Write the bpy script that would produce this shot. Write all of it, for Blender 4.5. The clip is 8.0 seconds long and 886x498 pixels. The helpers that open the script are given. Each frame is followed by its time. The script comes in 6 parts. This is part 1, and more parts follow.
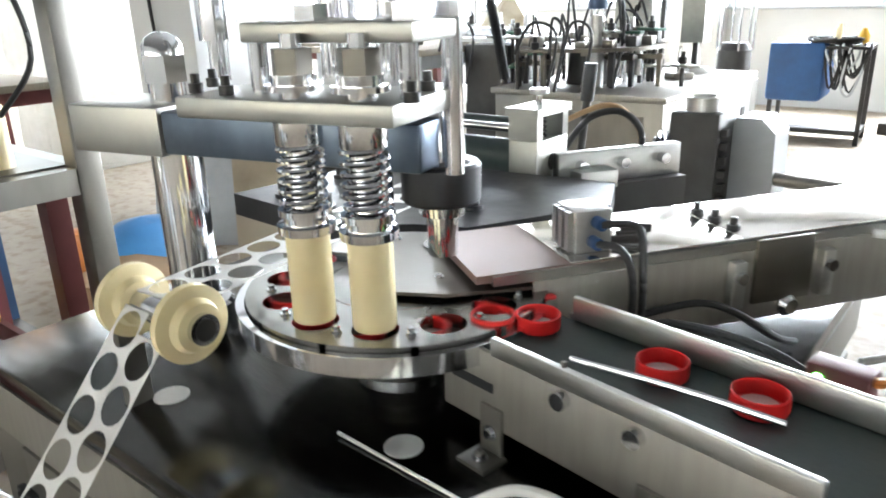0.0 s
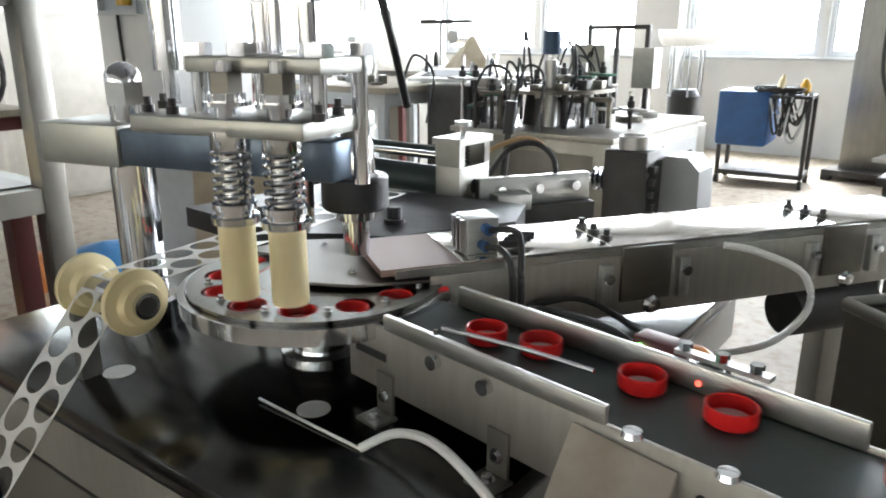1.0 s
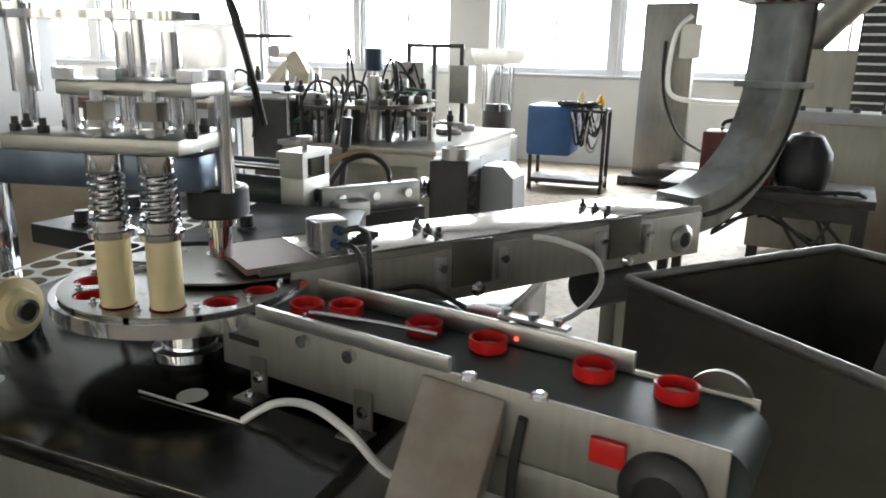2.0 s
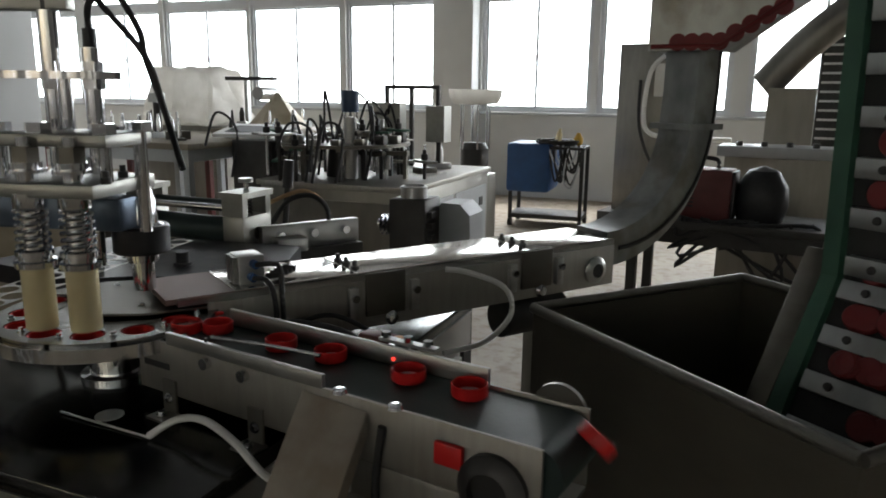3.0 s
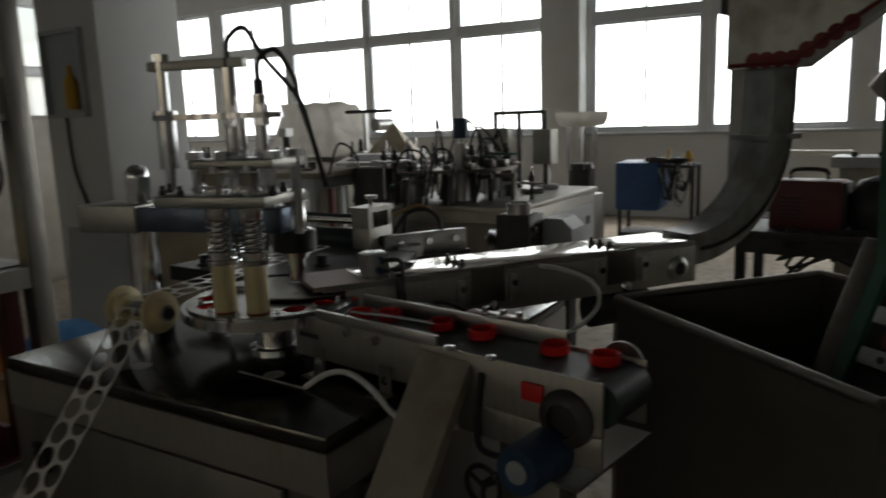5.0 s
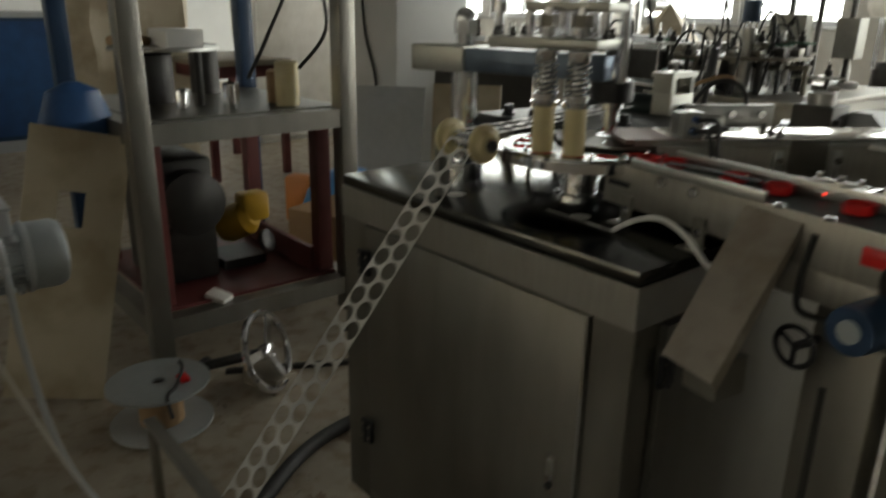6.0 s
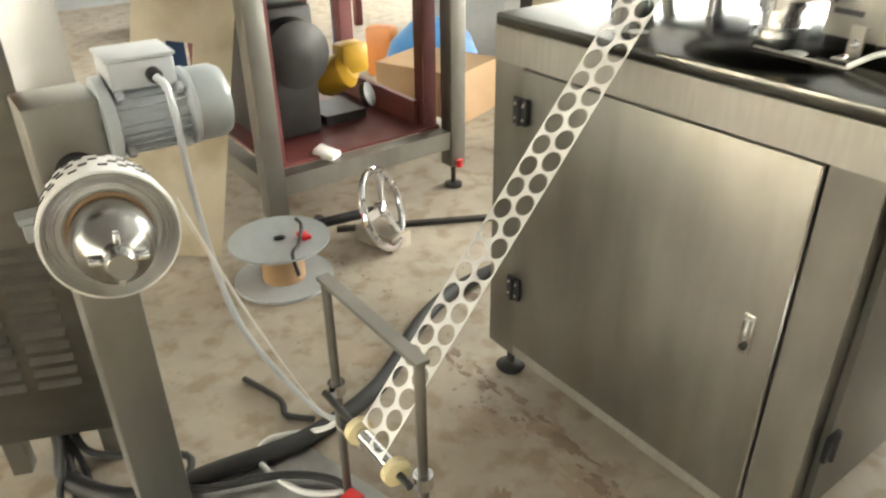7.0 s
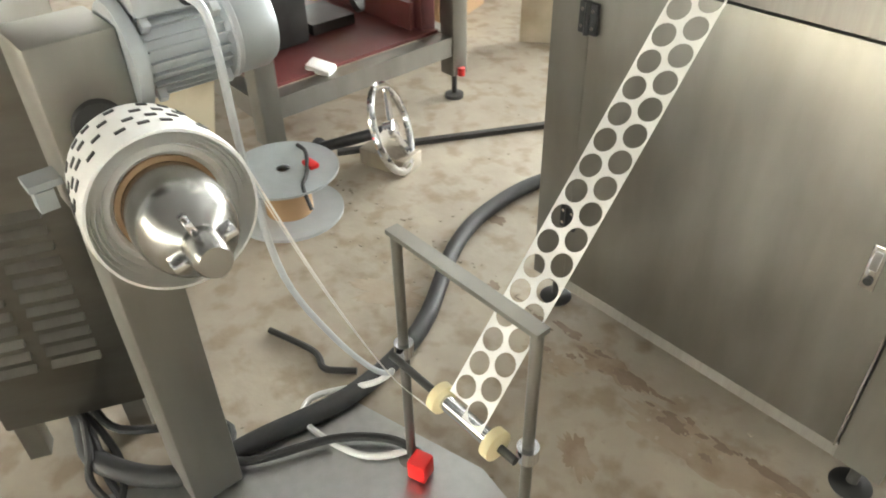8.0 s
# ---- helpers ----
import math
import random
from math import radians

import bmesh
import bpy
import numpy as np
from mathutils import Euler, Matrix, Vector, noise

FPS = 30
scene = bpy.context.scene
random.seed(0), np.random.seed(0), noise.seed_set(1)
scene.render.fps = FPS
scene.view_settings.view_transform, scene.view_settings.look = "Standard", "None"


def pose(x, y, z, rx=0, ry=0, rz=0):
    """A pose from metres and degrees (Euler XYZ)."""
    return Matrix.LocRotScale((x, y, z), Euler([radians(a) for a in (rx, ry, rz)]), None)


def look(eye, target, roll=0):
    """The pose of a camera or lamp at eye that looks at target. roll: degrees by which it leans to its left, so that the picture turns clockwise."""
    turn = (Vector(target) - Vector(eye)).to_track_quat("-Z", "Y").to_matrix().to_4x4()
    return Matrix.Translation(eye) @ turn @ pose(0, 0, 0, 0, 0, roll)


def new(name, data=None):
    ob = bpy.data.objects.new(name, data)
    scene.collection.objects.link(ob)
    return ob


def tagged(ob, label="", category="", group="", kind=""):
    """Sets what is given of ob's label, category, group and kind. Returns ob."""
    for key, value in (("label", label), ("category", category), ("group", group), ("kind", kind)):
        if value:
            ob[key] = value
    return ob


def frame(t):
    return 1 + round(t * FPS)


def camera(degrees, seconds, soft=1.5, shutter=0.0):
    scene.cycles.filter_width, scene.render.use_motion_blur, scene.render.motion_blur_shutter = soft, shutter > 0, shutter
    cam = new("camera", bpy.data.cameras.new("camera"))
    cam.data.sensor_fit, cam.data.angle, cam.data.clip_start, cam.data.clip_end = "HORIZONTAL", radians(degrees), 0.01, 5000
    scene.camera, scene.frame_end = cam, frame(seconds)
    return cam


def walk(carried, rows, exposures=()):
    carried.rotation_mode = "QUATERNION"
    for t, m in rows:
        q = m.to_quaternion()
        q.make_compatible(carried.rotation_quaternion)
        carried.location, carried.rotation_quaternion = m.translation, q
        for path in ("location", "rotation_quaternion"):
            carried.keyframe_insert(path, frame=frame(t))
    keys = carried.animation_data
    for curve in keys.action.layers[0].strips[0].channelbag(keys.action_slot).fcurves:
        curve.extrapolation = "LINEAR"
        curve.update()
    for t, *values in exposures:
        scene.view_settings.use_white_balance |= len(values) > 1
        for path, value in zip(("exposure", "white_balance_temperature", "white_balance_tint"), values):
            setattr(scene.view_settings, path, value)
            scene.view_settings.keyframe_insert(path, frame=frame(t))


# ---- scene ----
cam = camera(62.6, 8.0, soft=1.8, shutter=0.4)
PATH = [
    (0, (0.169, -0.304, 1.35), (-1.273, 1.47, 0.556), -1.6),
    (0.5, (0.296, -0.353, 1.346), (-1.153, 1.437, 0.604), 0.3),
    (1, (0.344, -0.391, 1.352), (-1.041, 1.475, 0.678), 0.1),
    (1.5, (0.361, -0.476, 1.358), (-0.847, 1.515, 0.698), 0.3),
    (2, (0.403, -0.558, 1.374), (-0.495, 1.6, 0.747), 1.2),
    (3.5, (0.673, -0.632, 1.402), (-0.246, 1.556, 0.924), 0.4),
    (4, (0.69, -0.707, 1.397), (-0.242, 1.477, 0.926), 0.2),
    (4.2, (0.699, -0.747, 1.404), (-0.218, 1.442, 0.932), 0.3),
    (5.5, (0.772, -0.91, 1.369), (-0.801, 0.859, 0.866), -1.1),
    (6, (0.679, -1.01, 1.318), (-1.081, 0.463, 0.551), 1),
    (6.5, (0.532, -1.124, 1.284), (-1.189, 0.203, 0.222), -2.5),
    (7, (0.428, -1.168, 1.253), (-1.279, 0.071, 0.066), -0.8),
    (7.5, (0.269, -1.164, 1.24), (-1.375, -0.065, -0.158), -2.9),
    (8, (0.099, -1.227, 1.218), (-1.367, 0.023, -0.246), -1.4),
]
EXPOSURES = [(0.0, 3.85, 6200, 10), (0.5, 3.4, 6250, 10), (1.0, 3.15, 6300, 10), (1.5, 2.75, 6350, 10), (2.0, 2.7, 6400, 10), (2.6, 1.85, 6500, 10), (3.5, 0.75, 6650, 10), (4.2, 0.45, 6800, 10), (5.5, -0.05, 7000, 10), (5.8, 0.2, 7100, 9),
             (6.0, 1.25, 7300, 6), (6.15, 2.3, 7500, 6), (6.5, 3.6, 7600, 7), (7.0, 4.4, 7350, 8), (7.5, 4.55, 7050, 8), (8.0, 4.55, 6850, 8)]
walk(cam, [(t, look(eye, target, roll)) for t, eye, target, roll in PATH], EXPOSURES)

# ---- light ----
world = bpy.data.worlds.new("world")
scene.world = world
world.use_nodes = True
wn = world.node_tree.nodes
sky = wn.new("ShaderNodeTexSky")
sky.sky_type, sky.sun_disc = "NISHITA", False
sky.sun_elevation, sky.sun_rotation = radians(48), radians(200)
sky.dust_density, sky.air_density = 5.0, 1.5
wn["Background"].inputs["Strength"].default_value = 0.14
world.node_tree.links.new(sky.outputs["Color"], wn["Background"].inputs["Color"])
sun = new("sun", bpy.data.lights.new("sun", "SUN"))
sun.data.energy, sun.data.angle, sun.data.color = 1.0, radians(15), (1.0, 0.96, 0.9)
sun.matrix_world = look((0, 0, 20), (3.0, -9.0, 8.0))


def window_light(x, y, z, w, h, turn, power):
    lamp = new("window_light", bpy.data.lights.new("window_light", "AREA"))
    lamp.data.shape, lamp.data.size, lamp.data.size_y = "RECTANGLE", w, h
    lamp.data.energy, lamp.data.color = power * w * h, (0.95, 0.98, 1.0)
    lamp.matrix_world = pose(x, y, z, -90, 0, turn)


# ---- materials ----
def mat(name, color, rough=0.5, metal=0.0, color2=None, scale=20.0, stretch=(1, 1, 1), bump=0.0, bump_scale=60.0,
        rvar=0.1, coat=0.0, trans=0.0, alpha=1.0, emit=0.0, spots=0.0, sss=0.0, detail=5.0):
    m = bpy.data.materials.new(name)
    m.use_nodes = True
    nt = m.node_tree
    b = nt.nodes["Principled BSDF"]
    b.inputs["Metallic"].default_value = metal
    b.inputs["Coat Weight"].default_value = coat
    b.inputs["Transmission Weight"].default_value = trans
    b.inputs["Alpha"].default_value = alpha
    if sss:
        b.inputs["Subsurface Weight"].default_value = sss
        b.inputs["Subsurface Radius"].default_value = (0.01, 0.008, 0.004)
    tc = nt.nodes.new("ShaderNodeTexCoord")
    mp = nt.nodes.new("ShaderNodeMapping")
    mp.inputs["Scale"].default_value = stretch
    nt.links.new(tc.outputs["Object"], mp.inputs["Vector"])
    n1 = nt.nodes.new("ShaderNodeTexNoise")
    n1.inputs["Scale"].default_value, n1.inputs["Detail"].default_value = scale, detail
    nt.links.new(mp.outputs["Vector"], n1.inputs["Vector"])
    n2 = nt.nodes.new("ShaderNodeTexNoise")
    n2.inputs["Scale"].default_value, n2.inputs["Detail"].default_value = scale * 0.13, 4.0
    nt.links.new(tc.outputs["Object"], n2.inputs["Vector"])
    ramp = nt.nodes.new("ShaderNodeValToRGB")
    c2 = color2 or tuple(c * 0.72 for c in color)
    ramp.color_ramp.elements[0].position, ramp.color_ramp.elements[1].position = 0.3, 0.7
    ramp.color_ramp.elements[0].color, ramp.color_ramp.elements[1].color = (*c2, 1), (*color, 1)
    mixf = nt.nodes.new("ShaderNodeMath")
    mixf.operation = "MULTIPLY_ADD"
    mixf.inputs[1].default_value = 0.5
    half = nt.nodes.new("ShaderNodeMath")
    half.operation = "MULTIPLY"
    half.inputs[1].default_value = 0.5
    nt.links.new(n1.outputs["Fac"], half.inputs[0])
    nt.links.new(n2.outputs["Fac"], mixf.inputs[0])
    nt.links.new(half.outputs[0], mixf.inputs[2])
    nt.links.new(mixf.outputs[0], ramp.inputs["Fac"])
    out = ramp.outputs["Color"]
    if spots:
        v = nt.nodes.new("ShaderNodeTexNoise")
        v.inputs["Scale"].default_value, v.inputs["Detail"].default_value = spots, 8.0
        nt.links.new(tc.outputs["Object"], v.inputs["Vector"])
        r2 = nt.nodes.new("ShaderNodeValToRGB")
        r2.color_ramp.elements[0].position, r2.color_ramp.elements[1].position = 0.36, 0.5
        r2.color_ramp.elements[0].color, r2.color_ramp.elements[1].color = (0.76, 0.71, 0.65, 1), (1, 1, 1, 1)
        nt.links.new(v.outputs["Fac"], r2.inputs["Fac"])
        mx = nt.nodes.new("ShaderNodeMix")
        mx.data_type, mx.blend_type = "RGBA", "MULTIPLY"
        mx.inputs["Factor"].default_value = 1.0
        nt.links.new(out, mx.inputs["A"])
        nt.links.new(r2.outputs["Color"], mx.inputs["B"])
        out = mx.outputs["Result"]
    nt.links.new(out, b.inputs["Base Color"])
    if emit:
        b.inputs["Emission Strength"].default_value = emit
        b.inputs["Emission Color"].default_value = (*color, 1)
    mr = nt.nodes.new("ShaderNodeMapRange")
    mr.inputs["To Min"].default_value, mr.inputs["To Max"].default_value = max(0.02, rough - rvar), min(1, rough + rvar)
    nt.links.new(n1.outputs["Fac"], mr.inputs["Value"])
    nt.links.new(mr.outputs["Result"], b.inputs["Roughness"])
    if bump:
        n3 = nt.nodes.new("ShaderNodeTexNoise")
        n3.inputs["Scale"].default_value, n3.inputs["Detail"].default_value = bump_scale, 6.0
        nt.links.new(mp.outputs["Vector"], n3.inputs["Vector"])
        bp = nt.nodes.new("ShaderNodeBump")
        bp.inputs["Strength"].default_value, bp.inputs["Distance"].default_value = bump, 0.004
        nt.links.new(n3.outputs["Fac"], bp.inputs["Height"])
        nt.links.new(bp.outputs["Normal"], b.inputs["Normal"])
    return m


M = dict(
    galv=mat("galvanised_sheet", (0.46, 0.47, 0.46), 0.4, 0.9, (0.17, 0.18, 0.18), 16, (1, 1, 0.6), 0.05, 40, rvar=0.2, spots=9),
    # red of the caps, darkened for the elevator's shade and its hazy cover
    darkened_red=mat("darkened_red_plastic", (0.17, 0.011, 0.01), 0.55, 0.0, (0.12, 0.01, 0.01), 30),
    disc=mat("turned_steel", (0.33, 0.32, 0.3), 0.24, 1.0, (0.33, 0.33, 0.32), 14, bump=0.03, bump_scale=80),
    binsteel=mat("dull_bin_steel", (0.14, 0.127, 0.1), 0.5, 0.5, (0.095, 0.085, 0.07), 7, (1, 1, 3), 0.06, 40),
    bright=mat("polished_cover", (0.8, 0.78, 0.74), 0.14, 1.0, (0.7, 0.68, 0.64), 12, (1, 1, 4), rvar=0.05),
    steel=mat("brushed_steel", (0.31, 0.3, 0.275), 0.44, 1.0, (0.2, 0.19, 0.172), 14, (1, 1, 0.25), 0.05, 90, rvar=0.14),
    steel_h=mat("brushed_sheet", (0.42, 0.405, 0.37), 0.48, 0.9, (0.3, 0.285, 0.26), 10, (9, 1, 1), 0.06, 60),
    table=mat("table_steel", (0.12, 0.12, 0.115), 0.17, 1.0, (0.08, 0.08, 0.076), 9, (1, 6, 1), 0.03, 60),
    chrome=mat("chrome", (0.75, 0.76, 0.78), 0.1, 1.0, (0.65, 0.65, 0.67), 30, rvar=0.05),
    alu=mat("aluminium", (0.52, 0.52, 0.51), 0.36, 1.0, (0.4, 0.4, 0.39), 40, (1, 1, 3), 0.05, 120),
    plate=mat("milled_plate", (0.4, 0.4, 0.37), 0.4, 0.9, (0.3, 0.3, 0.28), 30, bump=0.05, bump_scale=90),
    dsteel=mat("dark_sheet", (0.2, 0.19, 0.17), 0.42, 1.0, (0.13, 0.12, 0.1), 8, (1, 1, 4), 0.06, 40),
    black=mat("black_oxide", (0.035, 0.036, 0.04), 0.42, 0.3, (0.02, 0.02, 0.022), 30, bump=0.08),
    bluesteel=mat("blued_steel", (0.06, 0.075, 0.1), 0.35, 0.8, (0.14, 0.18, 0.24), 18),
    rubber=mat("black_rubber", (0.03, 0.03, 0.03), 0.6, 0.0, (0.018, 0.018, 0.018), 40),
    belt=mat("green_belt", (0.03, 0.05, 0.045), 0.5, 0.0, (0.02, 0.034, 0.032), 30, bump=0.06, bump_scale=200),
    nylon=mat("cast_nylon", (0.72, 0.63, 0.38), 0.5, 0.0, (0.6, 0.5, 0.28), 22, sss=0.15),
    red=mat("red_plastic", (0.66, 0.018, 0.016), 0.33, 0.0, (0.6, 0.02, 0.02), 40),
    liner=mat("cap_liner", (0.62, 0.55, 0.52), 0.5, 0.0, (0.5, 0.4, 0.38), 40),
    redpaint=mat("red_oxide_paint", (0.15, 0.032, 0.03), 0.5, 0.0, (0.1, 0.024, 0.022), 12, bump=0.08, spots=4),
    web=mat("white_foil", (0.8, 0.79, 0.76), 0.4, 0.0, (0.7, 0.69, 0.66), 30),
    concrete=mat("concrete", (0.43, 0.375, 0.3), 0.7, 0.0, (0.29, 0.245, 0.19), 9, bump=0.35, bump_scale=40, spots=11),
    # unseen ceiling and back walls, darkened to hold down the light they bounce
    roof=mat("roof_sheet", (0.16, 0.16, 0.16), 0.7, 0.0, (0.12, 0.12, 0.12), 2),
    backwall=mat("darkened_wall_paint", (0.34, 0.33, 0.3), 0.8, 0.0, (0.26, 0.25, 0.23), 3, bump=0.08),
    wall=mat("wall_paint", (0.66, 0.67, 0.66), 0.8, 0.0, (0.58, 0.59, 0.58), 3, bump=0.08),
    sash=mat("window_plastic", (0.62, 0.64, 0.66), 0.45, 0.0, (0.54, 0.56, 0.58), 8),
    glass=mat("pane_glass", (0.95, 0.98, 1.0), 0.03, 0.0, (0.92, 0.96, 0.98), 3, trans=1.0, rvar=0.01),
    acryl=mat("acrylic", (0.4, 0.27, 0.23), 0.6, 0.0, (0.32, 0.22, 0.19), 5, trans=0.4, rvar=0.06),
    film=mat("plastic_film", (0.8, 0.78, 0.74), 0.35, 0.0, (0.62, 0.6, 0.55), 9, bump=0.4, bump_scale=14, alpha=0.85),
    blue=mat("blue_paint", (0.02, 0.055, 0.12), 0.4, 0.0, (0.014, 0.04, 0.09), 12),
    bluecloth=mat("blue_sheet", (0.02, 0.09, 0.25), 0.45, 0.0, (0.012, 0.05, 0.15), 9, bump=0.3, bump_scale=12),
    bluebag=mat("blue_bag", (0.08, 0.3, 0.62), 0.35, 0.0, (0.05, 0.2, 0.48), 9, bump=0.5, bump_scale=16),
    green=mat("green_paint", (0.05, 0.14, 0.09), 0.5, 0.0, (0.03, 0.09, 0.06), 14),
    grey=mat("grey_cast", (0.42, 0.45, 0.46), 0.45, 0.3, (0.34, 0.37, 0.38), 24, bump=0.1),
    ltgrey=mat("light_grey_paint", (0.44, 0.46, 0.47), 0.4, 0.0, (0.37, 0.39, 0.4), 20),
    iron=mat("dark_iron", (0.07, 0.068, 0.065), 0.5, 0.6, (0.04, 0.038, 0.036), 16, bump=0.1),
    yellow=mat("yellow_paint", (0.62, 0.36, 0.03), 0.45, 0.0, (0.5, 0.28, 0.02), 14),
    orange=mat("orange_plastic", (0.7, 0.24, 0.05), 0.4, 0.0, (0.6, 0.2, 0.04), 20),
    cream=mat("cream_board", (0.55, 0.48, 0.36), 0.6, 0.0, (0.46, 0.4, 0.29), 6, spots=3),
    card=mat("cardboard", (0.4, 0.26, 0.14), 0.8, 0.0, (0.32, 0.2, 0.11), 10),
    white=mat("white_plastic", (0.75, 0.75, 0.73), 0.4, 0.0, (0.66, 0.66, 0.64), 12),
    peach=mat("peach_sheet", (0.62, 0.36, 0.22), 0.7, 0.0, (0.56, 0.32, 0.19), 3),
    paper=mat("white_paper", (0.8, 0.79, 0.75), 0.7, 0.0, (0.72, 0.71, 0.68), 12),
    wood=mat("worn_wood", (0.3, 0.26, 0.2), 0.6, 0.0, (0.2, 0.17, 0.13), 10, (1, 8, 1), 0.15, 30),
    chute=mat("worn_chute_sheet", (0.5, 0.45, 0.39), 0.5, 0.55, (0.36, 0.32, 0.27), 9, (1, 1, 3), 0.05, 60, spots=8),
    rust=mat("rust_stain", (0.4, 0.335, 0.26), 0.7, 0.0, (0.28, 0.215, 0.155), 14, bump=0.3, bump_scale=40, spots=9),
    oil=mat("oil_stain", (0.17, 0.12, 0.085), 0.55, 0.0, (0.25, 0.19, 0.14), 20),
    redlamp=mat("red_light", (1.0, 0.05, 0.03), 0.4, emit=0.8),
    greenlamp=mat("green_light", (0.1, 1.0, 0.1), 0.4, emit=3.0),
)


FZ = -0.176  # the floor, below the work surface at 0.89
SITE = Matrix.Identity(4)  # where the things built next are set down


def spread(x, y, z, k):
    return Matrix.Translation((x, y, z)) @ Matrix.Scale(k, 4) @ Matrix.Translation((-x, -y, -z))



def translucent(m, amount):
    """Lets a thin sheet pass part of the light that falls on its back."""
    nt = m.node_tree
    out, b = nt.nodes["Material Output"], nt.nodes["Principled BSDF"]
    tr, mx = nt.nodes.new("ShaderNodeBsdfTranslucent"), nt.nodes.new("ShaderNodeMixShader")
    nt.links.new(b.inputs["Base Color"].links[0].from_socket, tr.inputs["Color"])
    mx.inputs["Fac"].default_value = amount
    nt.links.new(b.outputs["BSDF"], mx.inputs[1])
    nt.links.new(tr.outputs["BSDF"], mx.inputs[2])
    nt.links.new(mx.outputs["Shader"], out.inputs["Surface"])


translucent(M["web"], 0.2)
translucent(M["film"], 0.5)

# ---- mesh helpers ----
def box(bm, x0, y0, z0, x1, y1, z1, m=None, bevel=0.0):
    mm = Matrix.Translation(((x0 + x1) / 2, (y0 + y1) / 2, (z0 + z1) / 2)) @ Matrix.Diagonal((x1 - x0, y1 - y0, z1 - z0, 1))
    if m is not None:
        mm = m @ mm
    r = bmesh.ops.create_cube(bm, size=1.0, matrix=mm)
    if bevel:
        es = list({e for v in r["verts"] for e in v.link_edges})
        bmesh.ops.bevel(bm, geom=es, offset=bevel, segments=2, affect="EDGES", profile=0.5)
    return bm


def cyl(bm, p0, p1, r0, r1=None, n=20, cap=True):
    p0, p1 = Vector(p0), Vector(p1)
    d = p1 - p0
    m = Matrix.Translation((p0 + p1) / 2) @ d.to_track_quat("Z", "Y").to_matrix().to_4x4()
    bmesh.ops.create_cone(bm, cap_ends=cap, segments=n, radius1=r0, radius2=r0 if r1 is None else r1, depth=d.length, matrix=m)
    return bm


def lathe(bm, prof, m=None, n=28):
    rings = []
    for r, z in prof:
        ring = []
        for i in range(n):
            a = 2 * math.pi * i / n
            v = Vector((r * math.cos(a), r * math.sin(a), z))
            ring.append(bm.verts.new(m @ v if m is not None else v))
        rings.append(ring)
    for a, b in zip(rings, rings[1:]):
        for i in range(n):
            bm.faces.new((a[i], a[(i + 1) % n], b[(i + 1) % n], b[i]))
    if prof[0][0] > 1e-4:
        bm.faces.new(list(reversed(rings[0])))
    if prof[-1][0] > 1e-4:
        bm.faces.new(rings[-1])
    return bm


def smooth_points(pts, k=6):
    pts = [Vector(p) for p in pts]
    out = []
    for i in range(len(pts) - 1):
        p0, p1, p2, p3 = pts[max(i - 1, 0)], pts[i], pts[i + 1], pts[min(i + 2, len(pts) - 1)]
        for j in range(k):
            t = j / k
            out.append(0.5 * (2 * p1 + (p2 - p0) * t + (2 * p0 - 5 * p1 + 4 * p2 - p3) * t * t + (3 * p1 - p0 - 3 * p2 + p3) * t ** 3))
    out.append(pts[-1])
    return out


def tube(bm, pts, r, n=8, k=6):
    pts = smooth_points(pts, k) if k > 1 else [Vector(p) for p in pts]
    rings = []
    for i, p in enumerate(pts):
        d = (pts[min(i + 1, len(pts) - 1)] - pts[max(i - 1, 0)]).normalized()
        q = d.to_track_quat("Z", "Y")
        rings.append([bm.verts.new(p + q @ Vector((r * math.cos(2 * math.pi * j / n), r * math.sin(2 * math.pi * j / n), 0))) for j in range(n)])
    for a, b in zip(rings, rings[1:]):
        for j in range(n):
            bm.faces.new((a[j], a[(j + 1) % n], b[(j + 1) % n], b[j]))
    bm.faces.new(list(reversed(rings[0])))
    bm.faces.new(rings[-1])
    return bm


def prism(bm, outline, z0, z1, m=None):
    lo = [bm.verts.new(m @ Vector((x, y, z0)) if m is not None else (x, y, z0)) for x, y in outline]
    hi = [bm.verts.new(m @ Vector((x, y, z1)) if m is not None else (x, y, z1)) for x, y in outline]
    n = len(outline)
    bm.faces.new(list(reversed(lo)))
    bm.faces.new(hi)
    for i in range(n):
        bm.faces.new((lo[i], lo[(i + 1) % n], hi[(i + 1) % n], hi[i]))
    return bm


def mesh_of(name, bm, material, smooth=True):
    bmesh.ops.recalc_face_normals(bm, faces=bm.faces)
    me = bpy.data.meshes.new(name)
    bm.to_mesh(me)
    bm.free()
    me.materials.append(M[material])
    if smooth:
        me.shade_smooth()
        me.set_sharp_from_angle(angle=radians(35))
    return me


def part(name, bm, material, parent=None, label="", m=None):
    ob = new(name, mesh_of(name, bm, material))
    if parent is not None:
        ob.parent = parent
        if m is not None:
            ob.matrix_basis = m
    else:
        ob.matrix_basis = SITE @ (m or Matrix.Identity(4))
    return tagged(ob, label)


def B(*a, **k):
    return box(bmesh.new(), *a, **k)


def C(*a, **k):
    return cyl(bmesh.new(), *a, **k)


def L(*a, **k):
    return lathe(bmesh.new(), *a, **k)


def T(*a, **k):
    return tube(bmesh.new(), *a, **k)


def thing(name, label, category, m=None, group="", kind=""):
    ob = new(name)
    ob.matrix_basis = SITE @ (m or Matrix.Identity(4))
    return tagged(ob, label, category, group, kind)


def single(name, bm, material, label, category, m=None, group="", kind=""):
    return tagged(part(name, bm, material, None, "", m), label, category, group, kind)


